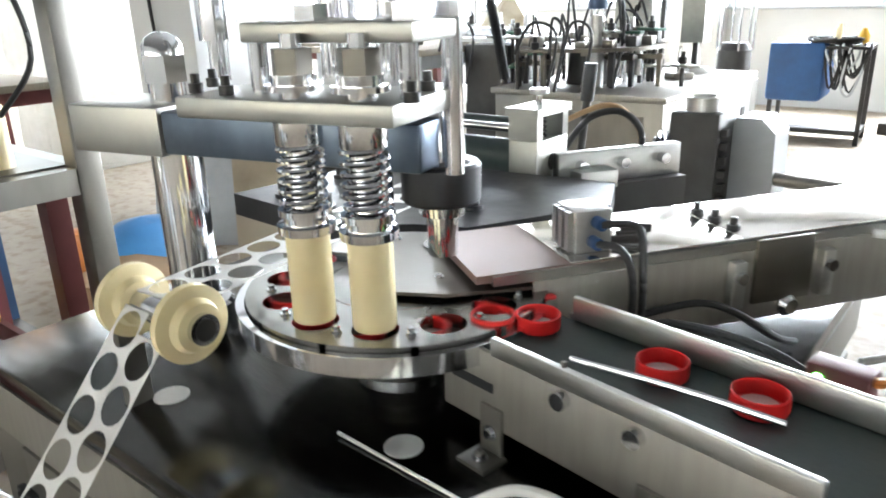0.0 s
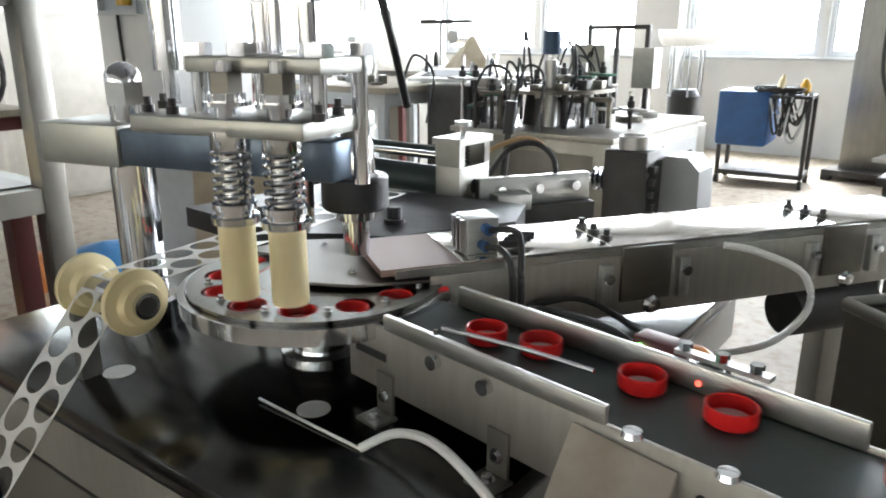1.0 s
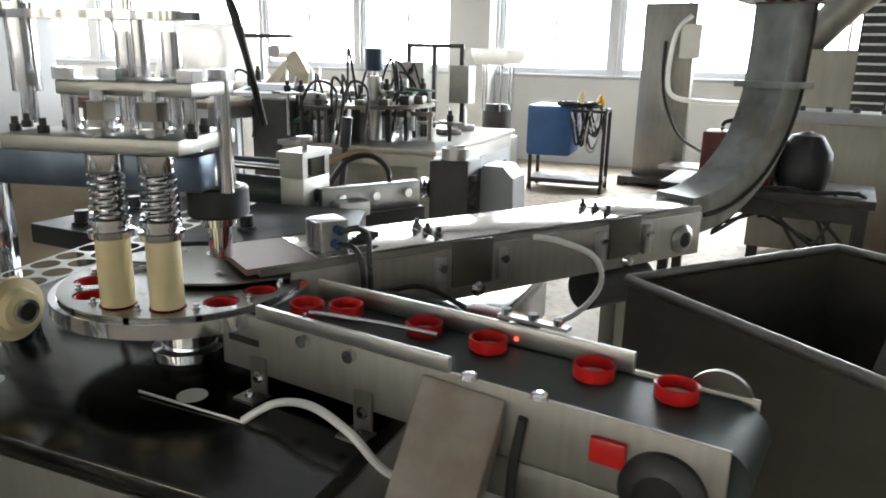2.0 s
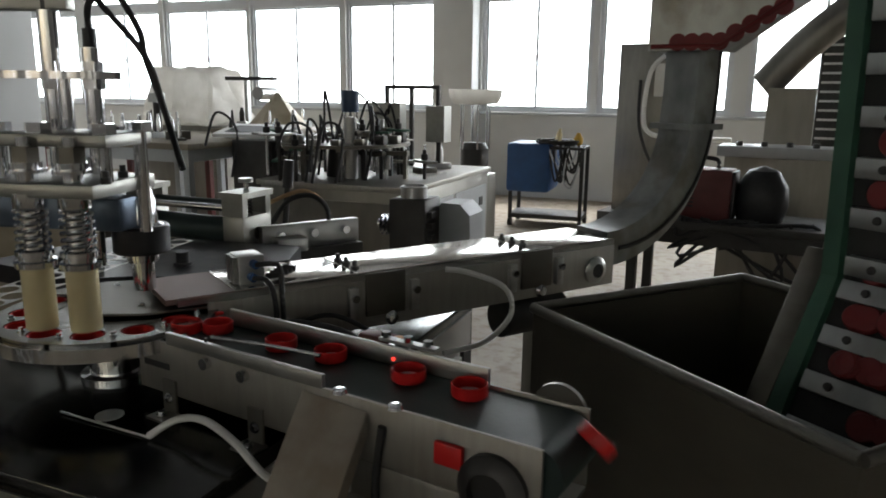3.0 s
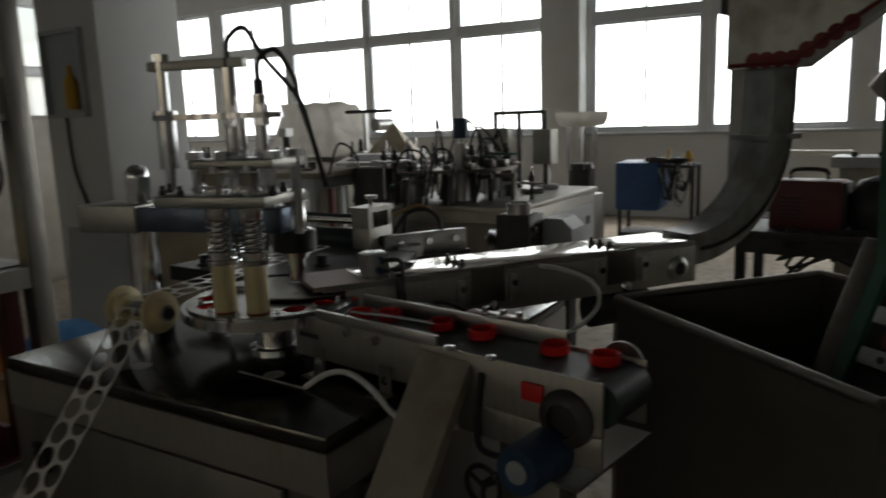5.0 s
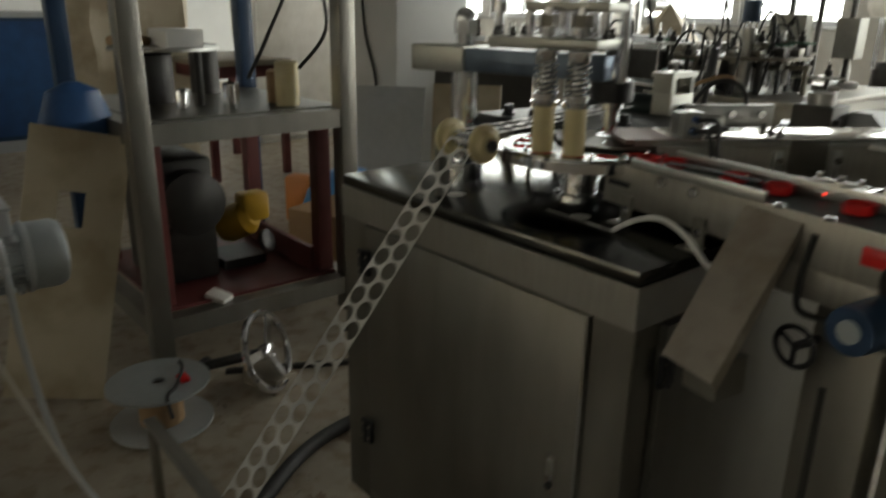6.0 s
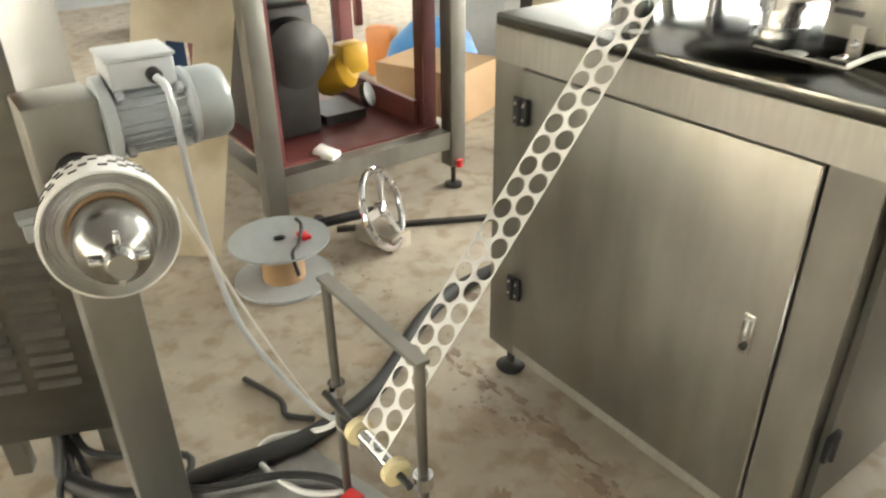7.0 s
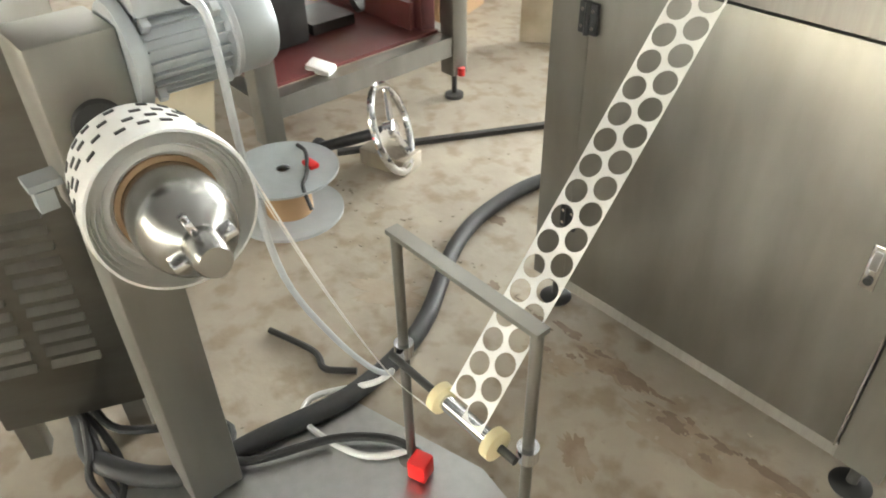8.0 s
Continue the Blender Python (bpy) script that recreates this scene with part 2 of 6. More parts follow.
def bolt(parent, x, y, z, r=0.006, h=0.006, axis="z", material="chrome", name="bolt"):
    d = {"z": (0, 0, 1), "y": (0, -1, 0), "x": (1, 0, 0)}[axis]
    p0 = Vector((x, y, z)); p1 = p0 + Vector(d) * h
    bm = bmesh.new()
    cyl(bm, p0, p0 + Vector(d) * h * 0.3, r * 1.5, n=14)
    cyl(bm, p0 + Vector(d) * h * 0.3, p1, r, n=6)
    return part(name, bm, material, parent)


def structure(name, bm, material, label, category):
    return tagged(part(name, bm, material), label, category, "", "structure")

# ---- the hall ----
WY, WX, EX, SY, CH = 10.3, -13.5, 14.0, -10.5, 6.5
structure("floor", B(WX - 0.3, SY - 0.3, FZ - 0.2, EX + 0.3, WY + 0.3, FZ), "concrete", "dusty stained concrete workshop floor", "floor")
structure("ground", B(-400, -400, FZ - 0.6, 400, 400, FZ - 0.3), "concrete", "pale concrete yard outside the hall", "ground")
structure("ceiling", B(WX - 0.3, SY - 0.3, CH, EX + 0.3, WY + 0.3, CH + 0.2), "roof", "plain grey sheet ceiling of the workshop", "ceiling")
structure("wall_east", B(EX, SY - 0.25, FZ, EX + 0.25, WY, CH), "backwall", "plain grey painted wall out of view, darkened to cut bounce", "wall")


def window(name, width, height, low, m, glass_depth=0.0):
    """A sliding window, in x-z, its sill's left end at the origin; transom at low."""
    w = thing(name, "white plastic sliding window with bright daylight behind", "window", m, "hall windows", "structure")
    f = 0.05
    bm = bmesh.new()
    box(bm, 0, -0.06, 0, f, 0.06, height)
    box(bm, width - f, -0.06, 0, width, 0.06, height)
    box(bm, f, -0.06, 0, width - f, 0.06, f)
    box(bm, f, -0.06, height - f, width - f, 0.06, height)
    box(bm, f, -0.06, low, width - f, 0.06, low + 0.14)
    part("window_frame", bm, "sash", w)
    h = width / 2
    for z0, z1 in ((f, low), (low + 0.14, height - f)):
        for i in range(2):
            bm = bmesh.new()
            x0, x1 = (f, h + 0.02) if i == 0 else (h - 0.02, width - f)
            y0 = -0.02 + 0.03 * i
            s = 0.035
            box(bm, x0, y0 - 0.012, z0, x0 + s, y0 + 0.012, z1)
            box(bm, x1 - s, y0 - 0.012, z0, x1, y0 + 0.012, z1)
            box(bm, x0 + s, y0 - 0.012, z0, x1 - s, y0 + 0.012, z0 + s)
            box(bm, x0 + s, y0 - 0.012, z1 - s, x1 - s, y0 + 0.012, z1)
            sash = part("sash", bm, "sash", w)
            p = part("pane", B(x0 + s, y0 - 0.003, z0 + s, x1 - s, y0 + 0.003, z1 - s), "glass", sash)
            p.visible_shadow = False
    if height > 1.9:
        part("latch", B(h - 0.012, -0.05, 0.75, h + 0.012, -0.032, 0.85), "iron", w)
    return w


# north wall with its window bays
SILL, LOW, WH = 1.118, 1.657, 2.65
bays = [(-13.25, 1.6), (-11.4, 1.82), (-9.48, 1.86), (-7.565, 1.81), (-5.665, 1.68), (-3.275, 1.7), (-1.49, 1.84), (0.54, 1.75), (2.5, 1.7), (4.5, 1.7), (6.6, 1.7)]
bm = bmesh.new()
box(bm, WX, WY, FZ, EX, WY + 0.25, SILL)
box(bm, WX, WY, SILL + WH, EX, WY + 0.25, CH)
edge = WX
for x, w in bays:
    box(bm, edge, WY, SILL, x, WY + 0.25, SILL + WH)
    edge = x + w
box(bm, edge, WY, SILL, EX, WY + 0.25, SILL + WH)
structure("wall_north", bm, "wall", "white painted wall with a long row of windows", "wall")
for i, (x, w) in enumerate(bays):
    window("window_%d" % (i + 1), w, WH, LOW, pose(x, WY + 0.1, SILL))
    window_light(x + w / 2, WY + 0.32, SILL + WH / 2, w + 0.15, WH + 0.15, 0, 12.0)
bm = bmesh.new()
box(bm, WX, WY - 0.07, SILL - 0.05, -3.97, WY, SILL - 0.006, bevel=0.006)
box(bm, -3.32, WY - 0.07, SILL - 0.05, EX, WY, SILL - 0.006, bevel=0.006)
structure("window_sill", bm, "ltgrey", "long pale window sill along the wall", "sill")
structure("pilaster", B(-3.97, WY - 0.3, FZ, -3.32, WY, CH, bevel=0.01), "wall", "square white pilaster between the windows", "pillar")
structure("conduit", T([(-3.4, WY - 0.03, 1.12), (-2.4, WY - 0.03, 1.08), (-1.0, WY - 0.03, 1.1), (1.0, WY - 0.03, 1.1), (4.0, WY - 0.03, 1.1)], 0.012), "ltgrey", "thin grey cable along the wall", "cable")
# south wall, out of view: windows like the north wall's, added for fill light
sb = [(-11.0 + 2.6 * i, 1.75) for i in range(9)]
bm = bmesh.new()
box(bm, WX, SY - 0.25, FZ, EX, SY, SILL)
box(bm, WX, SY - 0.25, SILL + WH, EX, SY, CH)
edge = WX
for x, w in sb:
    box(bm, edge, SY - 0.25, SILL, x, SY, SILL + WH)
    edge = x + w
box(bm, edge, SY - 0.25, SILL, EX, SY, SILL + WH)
structure("wall_south", bm, "backwall", "darkened wall out of view with an added row of windows", "wall")
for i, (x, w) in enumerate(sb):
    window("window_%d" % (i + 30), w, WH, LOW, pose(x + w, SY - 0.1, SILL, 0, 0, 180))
    # weak fill lamp behind each added window
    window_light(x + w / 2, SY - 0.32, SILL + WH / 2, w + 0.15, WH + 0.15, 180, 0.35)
# west wall
wb = [(4.25, 1.5), (6.1, 1.85)]
bm = bmesh.new()
WS, WWH = 1.55, 2.3
box(bm, WX - 0.25, SY, FZ, WX, WY, WS)
box(bm, WX - 0.25, SY, WS + WWH, WX, WY, CH)
edge = SY
for y, w in wb:
    box(bm, WX - 0.25, edge, WS, WX, y, WS + WWH)
    edge = y + w
box(bm, WX - 0.25, edge, WS, WX, WY, WS + WWH)
structure("wall_west", bm, "wall", "white painted end wall with windows", "wall")
for i, (y, w) in enumerate(wb):
    window("window_%d" % (i + 20), w, WWH, 0.95, pose(WX - 0.1, y, WS, 0, 0, 90))
    window_light(WX - 0.32, y + w / 2, WS + WWH / 2, w + 0.15, WWH + 0.15, 90, 2.2)
sign = thing("wall_banner", "peach coloured banner with white lettering on the end wall", "banner")
part("sheet", B(WX, 2.3, 1.95, WX + 0.012, 4.15, 2.95), "peach", sign)
for txt, y, z, size in (("ER", 3.62, 2.22, 0.22), ("\u68b0", 3.66, 2.5, 0.3)):
    cu = bpy.data.curves.new("lettering", "FONT")
    cu.body, cu.size, cu.extrude = txt, size, 0.003
    letters = new("lettering", cu)
    letters.parent = sign
    letters.matrix_basis = Matrix.Translation((WX + 0.016, y, z)) @ Matrix(((0, 0, 1), (1, 0, 0), (0, 1, 0))).to_4x4()
    cu.materials.append(M["paper"])
pillar = structure("pillar_1", B(-4.95, 2.55, FZ, -4.2, 3.3, CH, bevel=0.015), "wall", "square grey-white concrete pillar", "pillar")
bx = thing("wall_box", "shallow grey hose box fixed to the pillar", "box")
bm = bmesh.new()
box(bm, -4.86, 2.5, 1.5, -4.36, 2.55, 1.53); box(bm, -4.86, 2.5, 2.12, -4.36, 2.55, 2.15)
box(bm, -4.86, 2.5, 1.53, -4.83, 2.55, 2.12); box(bm, -4.39, 2.5, 1.53, -4.36, 2.55, 2.12)
part("frame", bm, "ltgrey", bx); part("back", B(-4.83, 2.54, 1.53, -4.39, 2.548, 2.12), "grey", bx)
part("bottle", L([(0, 0), (0.05, 0), (0.05, 0.2), (0.02, 0.26), (0.02, 0.32)], pose(-4.5, 2.5, 1.56)), "yellow", bx)
single("wall_cable", T([(-4.65, 2.53, 1.5), (-4.6, 2.52, 1.1), (-4.45, 2.52, 0.7), (-4.4, 2.5, 0.1), (-4.35, 2.45, FZ + 0.012)], 0.012), "rubber", "black cable hanging down the pillar", "cable")

# ---- main machine ----
cab = thing("machine_cabinet", "brushed stainless steel machine base with a door", "cabinet")
X0, DEP, H = -0.952, 1.05, 0.89
CB = FZ + 0.1
part("body", B(X0 + 0.02, 0.02, CB, -0.02, DEP - 0.02, H - 0.03, bevel=0.003), "steel", cab)
part("tabletop", B(X0, 0, H - 0.03, 0, DEP, H, bevel=0.006), "table", cab, "dark polished steel work surface")
part("front_skirt", B(X0, 0.0, H - 0.112, 0, 0.02, H - 0.03), "steel_h", cab)
part("side_skirt", B(-0.02, 0.02, H - 0.112, 0, DEP, H - 0.03), "steel_h", cab)
for x0, x1 in ((X0, X0 + 0.105), (-0.095, 0.0)):
    part("front_stile", B(x0, 0.004, CB, x1, 0.02, H - 0.112), "steel", cab)
part("bottom_rail", B(X0 + 0.105, 0.006, CB, -0.095, 0.02, CB + 0.035), "steel_h", cab)
door = part("door", B(X0 + 0.11, -0.002, CB + 0.04, -0.1, 0.018, H - 0.117, bevel=0.002), "steel", cab, "wide flat steel door")
part("door_edge", B(-0.103, -0.006, CB + 0.04, -0.099, -0.002, H - 0.117), "chrome", door)
latch = part("latch", B(-0.176, -0.007, 0.35, -0.15, -0.002, 0.445, bevel=0.003), "chrome", door, "chrome recessed latch")
part("latch_grip", B(-0.17, -0.012, 0.395, -0.156, -0.007, 0.435, bevel=0.002), "alu", latch)
part("keyhole", C((-0.163, -0.007, 0.37), (-0.163, -0.012, 0.37), 0.008, n=12), "iron", latch)


def cabinet_hinge(m):
    """A black block hinge, its barrel along z."""
    h = part("hinge", B(-0.024, -0.012, -0.034, 0.024, 0.0, 0.034, m=m, bevel=0.003), "black", cab, "black plastic hinge")
    part("barrel", C(m @ Vector((0, -0.012, -0.034)), m @ Vector((0, -0.012, 0.034)), 0.007, n=12), "black", h)
    for dx in (-0.014, 0.014):
        for dz in (-0.018, 0.018):
            part("screw", C(m @ Vector((dx, -0.011, dz)), m @ Vector((dx, -0.0135, dz)), 0.0045, n=10), "chrome", h)


for z in (0.673, 0.165):
    cabinet_hinge(pose(X0 + 0.112, -0.002, z))
    cabinet_hinge(pose(0.0, 0.108, z, 0, 0, 90))
part("side_panel", B(-0.016, 0.105, CB + 0.05, 0.0, DEP - 0.06, H - 0.13), "steel", cab)
for x in (X0 + 0.05, -0.05):
    for y in (0.05, DEP - 0.07):
        part("levelling_foot", L([(0.04, 0), (0.045, 0.008), (0.036, 0.016), (0.012, 0.02), (0.012, 0.1)], pose(x, y, FZ)), "iron", cab)

# indexing table
TC = Vector((-0.41, 0.318, 0))
hubm = pose(TC.x, TC.y, H)
hub = single("turntable_hub", L([(0.06, 0), (0.06, 0.014), (0.045, 0.016), (0.045, 0.05), (0.052, 0.052), (0.052, 0.08), (0.04, 0.082), (0.04, 0.09)], hubm),
             "chrome", "stepped polished steel hub on the work surface", "hub")
TZ = 1.0
HR, DR = 0.142, 0.186
turntable = thing("turntable", "round polished steel indexing table with cap pockets", "turntable", pose(TC.x, TC.y, TZ))
part("disc", L([(0.0, -0.008), (DR - 0.006, -0.008), (DR, -0.004), (DR, 0.0), (0.0, 0.0)], n=64), "dsteel", turntable)
# pocket plate: one sector with its hole, repeated round the table
bm = bmesh.new()
for i in range(12):
    a0 = radians(30 * i + 2)
    k, inner, outer = 24, [], []
    for j in range(k):
        t = 2 * math.pi * (j + 0.5) / k
        ct, st = math.cos(t), math.sin(t)
        rim_d = (DR - HR) if ct > 0 else 0.05
        s = min(rim_d / abs(ct), HR * radians(15) / abs(st))
        inner.append([Vector((HR + 0.0262 * ct, 0.0262 * st, z)) for z in (0.0, 0.016)])
        rr, th = HR + s * ct, s * st / HR
        outer.append([Vector((rr * math.cos(th), rr * math.sin(th), z)) for z in (0.0, 0.016)])
    turn = Matrix.Rotation(a0, 3, "Z")
    iv = [[bm.verts.new(turn @ p) for p in q] for q in inner]
    ov = [[bm.verts.new(turn @ p) for p in q] for q in outer]
    for j in range(k):
        n = (j + 1) % k
        bm.faces.new((iv[j][1], iv[n][1], ov[n][1], ov[j][1]))
        bm.faces.new((iv[j][0], iv[n][0], iv[n][1], iv[j][1]))
        if math.cos(2 * math.pi * (j + 0.5) / k) > 0.5 and math.cos(2 * math.pi * (n + 0.5) / k) > 0.5:
            bm.faces.new((ov[j][0], ov[n][0], ov[n][1], ov[j][1]))
    for s1 in (-1, 1):
        for r1 in (HR - 0.05, DR):
            pts = sorted(ov, key=lambda q: (q[1].co - turn @ Vector((r1 * math.cos(radians(15)), s1 * r1 * math.sin(radians(15)), 0.016))).length)[:2]
            c = bm.verts.new(turn @ Vector((r1 * math.cos(radians(15)), s1 * r1 * math.sin(radians(15)), 0.016)))
            bm.faces.new((pts[0][1], pts[1][1], c))
bmesh.ops.remove_doubles(bm, verts=bm.verts, dist=0.0008)
part("pocket_plate", bm, "disc", turntable)
part("centre_plate", L([(0.0, 0.001), (0.09, 0.001), (0.09, 0.0155), (0.0, 0.0155)], n=48), "disc", turntable)
for i in range(12):
    a = radians(30 * i + 2)
    x, y = HR * math.cos(a), HR * math.sin(a)
    b2 = radians(30 * i + 17)
    bolt(turntable, 0.155 * math.cos(b2), 0.155 * math.sin(b2), 0.016, 0.004, 0.007)
# fixed rim under the cover and the hand guard plate at the outlet
rim = thing("guard_ring", "fixed steel ring on posts round the indexing table", "guard ring", pose(TC.x, TC.y, TZ))
a0, a1 = radians(-190), radians(25)
prof = [(DR + 0.002, -0.012), (DR + 0.012, -0.012), (DR + 0.012, 0.01), (DR + 0.002, 0.01)]
bm = bmesh.new()
n = 48
rings = []
for i in range(n + 1):
    a = a0 + (a1 - a0) * i / n
    rings.append([bm.verts.new((r * math.cos(a), r * math.sin(a), z)) for r, z in prof])
for a, b in zip(rings, rings[1:]):
    for j in range(4):
        bm.faces.new((a[j], a[(j + 1) % 4], b[(j + 1) % 4], b[j]))
bm.faces.new(rings[0]); bm.faces.new(list(reversed(rings[-1])))
part("ring", bm, "chrome", rim)
# two slim posts carry the ring from below
for a in (-188, 22):
    x, y = (DR + 0.007) * math.cos(radians(a)), (DR + 0.007) * math.sin(radians(a))
    part("post", C((x, y, H - TZ), (x, y, -0.006), 0.007), "steel", rim)
cover = thing("table_cover", "thin steel cover plate behind the plungers", "cover plate", pose(TC.x, TC.y, TZ + 0.021))
pts = [(0.17 * math.cos(radians(a)), 0.17 * math.sin(radians(a))) for a in range(20, 181, 8)]
part("plate", prism(bmesh.new(), pts + [(-0.1, 0.02), (-0.05, -0.03), (0.03, -0.05), (0.09, -0.02)], 0, 0.004), "dsteel", cover)
part("opening_ring", L([(0.02, 0.004), (0.03, 0.004), (0.03, 0.006), (0.02, 0.006), (0.02, 0.004)], pose(-0.02, 0.12, 0)), "chrome", cover)
for x, y in ((0.03, 0.1), (0.1, 0.08), (-0.09, 0.1), (0.05, 0.02)):
    bolt(cover, x, y, 0.004, 0.004, 0.004)

# press column, arm and head
press = thing("pillar_press", "chrome pillar press with stacked steel plates over the indexing table", "press")
CX, CY = -0.738, 0.238
part("column", L([(0.034, 0.0), (0.034, 0.3)], pose(CX, CY, H), n=32), "chrome", press)
part("base_collar", L([(0.052, 0), (0.052, 0.045), (0.047, 0.05), (0.036, 0.05)], pose(CX, CY, H), n=32), "chrome", press)
bm = L([(0.024, 0), (0.024, 0.03)], pose(CX, CY, 1.226))
part("stud", bm, "chrome", press)
bm = bmesh.new()
cyl(bm, (CX, CY, 1.252), (CX, CY, 1.287), 0.03, n=6)
lathe(bm, [(0.027, 0.0), (0.026, 0.012), (0.02, 0.022), (0.01, 0.028), (0.0, 0.03)], pose(CX, CY, 1.287))
part("dome_nut", bm, "chrome", press)
am = pose(CX, CY, 1.166, 0, 0, 14)
part("arm", B(-0.13, -0.055, -0.004, 0.03, 0.065, 0.06, m=am, bevel=0.004), "plate", press)
part("arm_side", B(0.032, -0.052, 0.0, 0.4, 0.05, 0.055, m=am, bevel=0.004), "bluesteel", press, "dark blued steel arm face")

head = press
PZ = 1.236
hm = pose(-0.4, 0.243, 0, 0, 0, 14)
part("lower_plate", B(-0.16, -0.085, PZ, 0.1, 0.09, PZ + 0.022, m=hm, bevel=0.003), "plate", head)
part("upper_plate", B(-0.09, -0.055, 1.31, 0.108, 0.075, 1.33, m=hm, bevel=0.003), "plate", head)
UZ, TPZ, TBZ = 1.33, 1.412, 1.52
bm = prism(bmesh.new(), [(0.16 * math.cos(radians(a)) - 0.09, 0.06 * math.sin(radians(a)) + 0.06) for a in range(0, 360, 15)], TPZ, TPZ + 0.012, hm)
part("top_plate", bm, "chrome", head, "oval polished top plate")
part("top_bar", B(-0.25, 0.05, TBZ, -0.01, 0.075, TBZ + 0.02, m=hm, bevel=0.002), "plate", head)
for x, y, z0, z1, r in ((-0.22, 0.06, PZ + 0.022, TBZ + 0.03, 0.012), (-0.05, 0.06, PZ + 0.022, TBZ, 0.017), (0.02, 0.06, PZ + 0.022, TPZ + 0.05, 0.015), (-0.02, 0.045, PZ + 0.022, TPZ, 0.011), (-0.08, -0.04, PZ + 0.022, UZ, 0.01),
                        (0.1, 0.05, 1.165, UZ, 0.011), (0.095, -0.04, PZ + 0.022, UZ, 0.01), (0.0, 0.06, 1.1, PZ, 0.015)):
    part("guide_rod", C(hm @ Vector((x, y, z0)), hm @ Vector((x, y, z1)), r, n=20), "chrome", head)
part("bushing", C(hm @ Vector((-0.22, 0.06, PZ + 0.07)), hm @ Vector((-0.22, 0.06, TPZ)), 0.021, n=24), "chrome", head)
part("bushing_cap", C(hm @ Vector((-0.22, 0.06, TPZ + 0.012)), hm @ Vector((-0.22, 0.06, TPZ + 0.022)), 0.026, n=24), "chrome", head)
for x, y, z in ((-0.08, -0.04, UZ), (0.1, 0.05, UZ), (0.095, -0.04, UZ), (-0.02, -0.03, UZ), (-0.05, 0.06, TPZ + 0.012), (0.02, 0.06, TPZ + 0.012), (-0.05, 0.06, TPZ - 0.016), (0.02, 0.06, TPZ - 0.016), (-0.22, 0.06, TBZ + 0.02)):
    p = hm @ Vector((x, y, z))
    part("nut", C(p, p + Vector((0, 0, 0.016)), 0.02 if z < TPZ else 0.018, n=6), "chrome", head)
for x, y in ((-0.16, -0.05), (-0.11, -0.06), (-0.18, 0.0), (-0.13, 0.02), (0.11, -0.065), (0.085, 0.02)):
    p = hm @ Vector((x, y, PZ + 0.022))
    bm = C(p, p + Vector((0, 0, 0.01)), 0.008, n=14)
    cyl(bm, p + Vector((0, 0, 0.01)), p + Vector((0, 0, 0.02)), 0.005, n=10)
    part("socket_screw", bm, "iron", head)
p = hm @ Vector((0.06, 0.1, 1.05))
part("spindle", L([(0.018, 0.0), (0.02, 0.05), (0.028, 0.052), (0.03, 0.07), (0.04, 0.075), (0.04, 0.115), (0.03, 0.12), (0.028, 0.16), (0.024, 0.17), (0.024, 0.2)], Matrix.Translation(p)), "chrome", head)
part("spindle_ring", L([(0.045, 0.068), (0.048, 0.072), (0.048, 0.112), (0.045, 0.116), (0.035, 0.116), (0.035, 0.068)], Matrix.Translation(p)), "black", head)
for fx, fz in ((-0.05, TBZ - 0.01), (0.02, TPZ + 0.05)):
    p = hm @ Vector((fx, 0.06, fz))
    part("air_fitting", C(p, p + Vector((0, 0, 0.03)), 0.011, n=14), "black", head)
    part("air_hose", T([hm @ Vector(v) for v in ((fx, 0.06, fz + 0.03), (fx + 0.005, 0.06, fz + 0.07), (fx + 0.04, 0.07, fz + 0.09), (fx + 0.075, 0.08, fz + 0.03), (0.1, 0.085, 1.45), (0.12, 0.1, 1.36), (0.13, 0.13, 1.26))], 0.0055), "rubber", head)
PL = [(-0.405, 0.176), (-0.335, 0.198)]


def plunger(x, y):
    p = thing("plunger", "cream nylon plunger under a coil spring", "plunger", pose(x, y, 1.012), "press plungers")
    part("pad", L([(0.0, 0.0), (0.0225, 0.0), (0.0235, 0.002), (0.0235, 0.098), (0.0, 0.098)], n=32), "nylon", p)
    part("spring_seat", L([(0.02, 0.098), (0.03, 0.1), (0.031, 0.109), (0.024, 0.11), (0.024, 0.118), (0.028, 0.119), (0.028, 0.126), (0.018, 0.128)], n=28), "chrome", p)
    part("rod", L([(0.0155, 0.12), (0.0155, 0.246)], n=20), "chrome", p)
    part("collar", L([(0.0235, 0.192), (0.0245, 0.194), (0.0245, 0.216), (0.016, 0.217)], n=24), "chrome", p)
    turns, k = 6, 16
    pts = [(0.0235 * math.cos(2 * math.pi * i / k), 0.0235 * math.sin(2 * math.pi * i / k), 0.126 + 0.066 * i / (turns * k)) for i in range(turns * k + 1)]
    part("spring", T(pts, 0.0028, n=6, k=1), "chrome", p)
    bm = C((0, 0, 0.246), (0, 0, 0.252), 0.029, n=28)
    cyl(bm, (0, 0, 0.252), (0, 0, 0.262), 0.023, n=24)
    part("washer", bm, "chrome", p)
    part("hex_nut", C((0, 0, 0.262), (0, 0, 0.286), 0.021, n=6), "dsteel", p)
    part("stud_end", C((0, 0, 0.286), (0, 0, 0.3), 0.011, n=14), "chrome", p)
    return p


plungers = [plunger(*p) for p in PL]

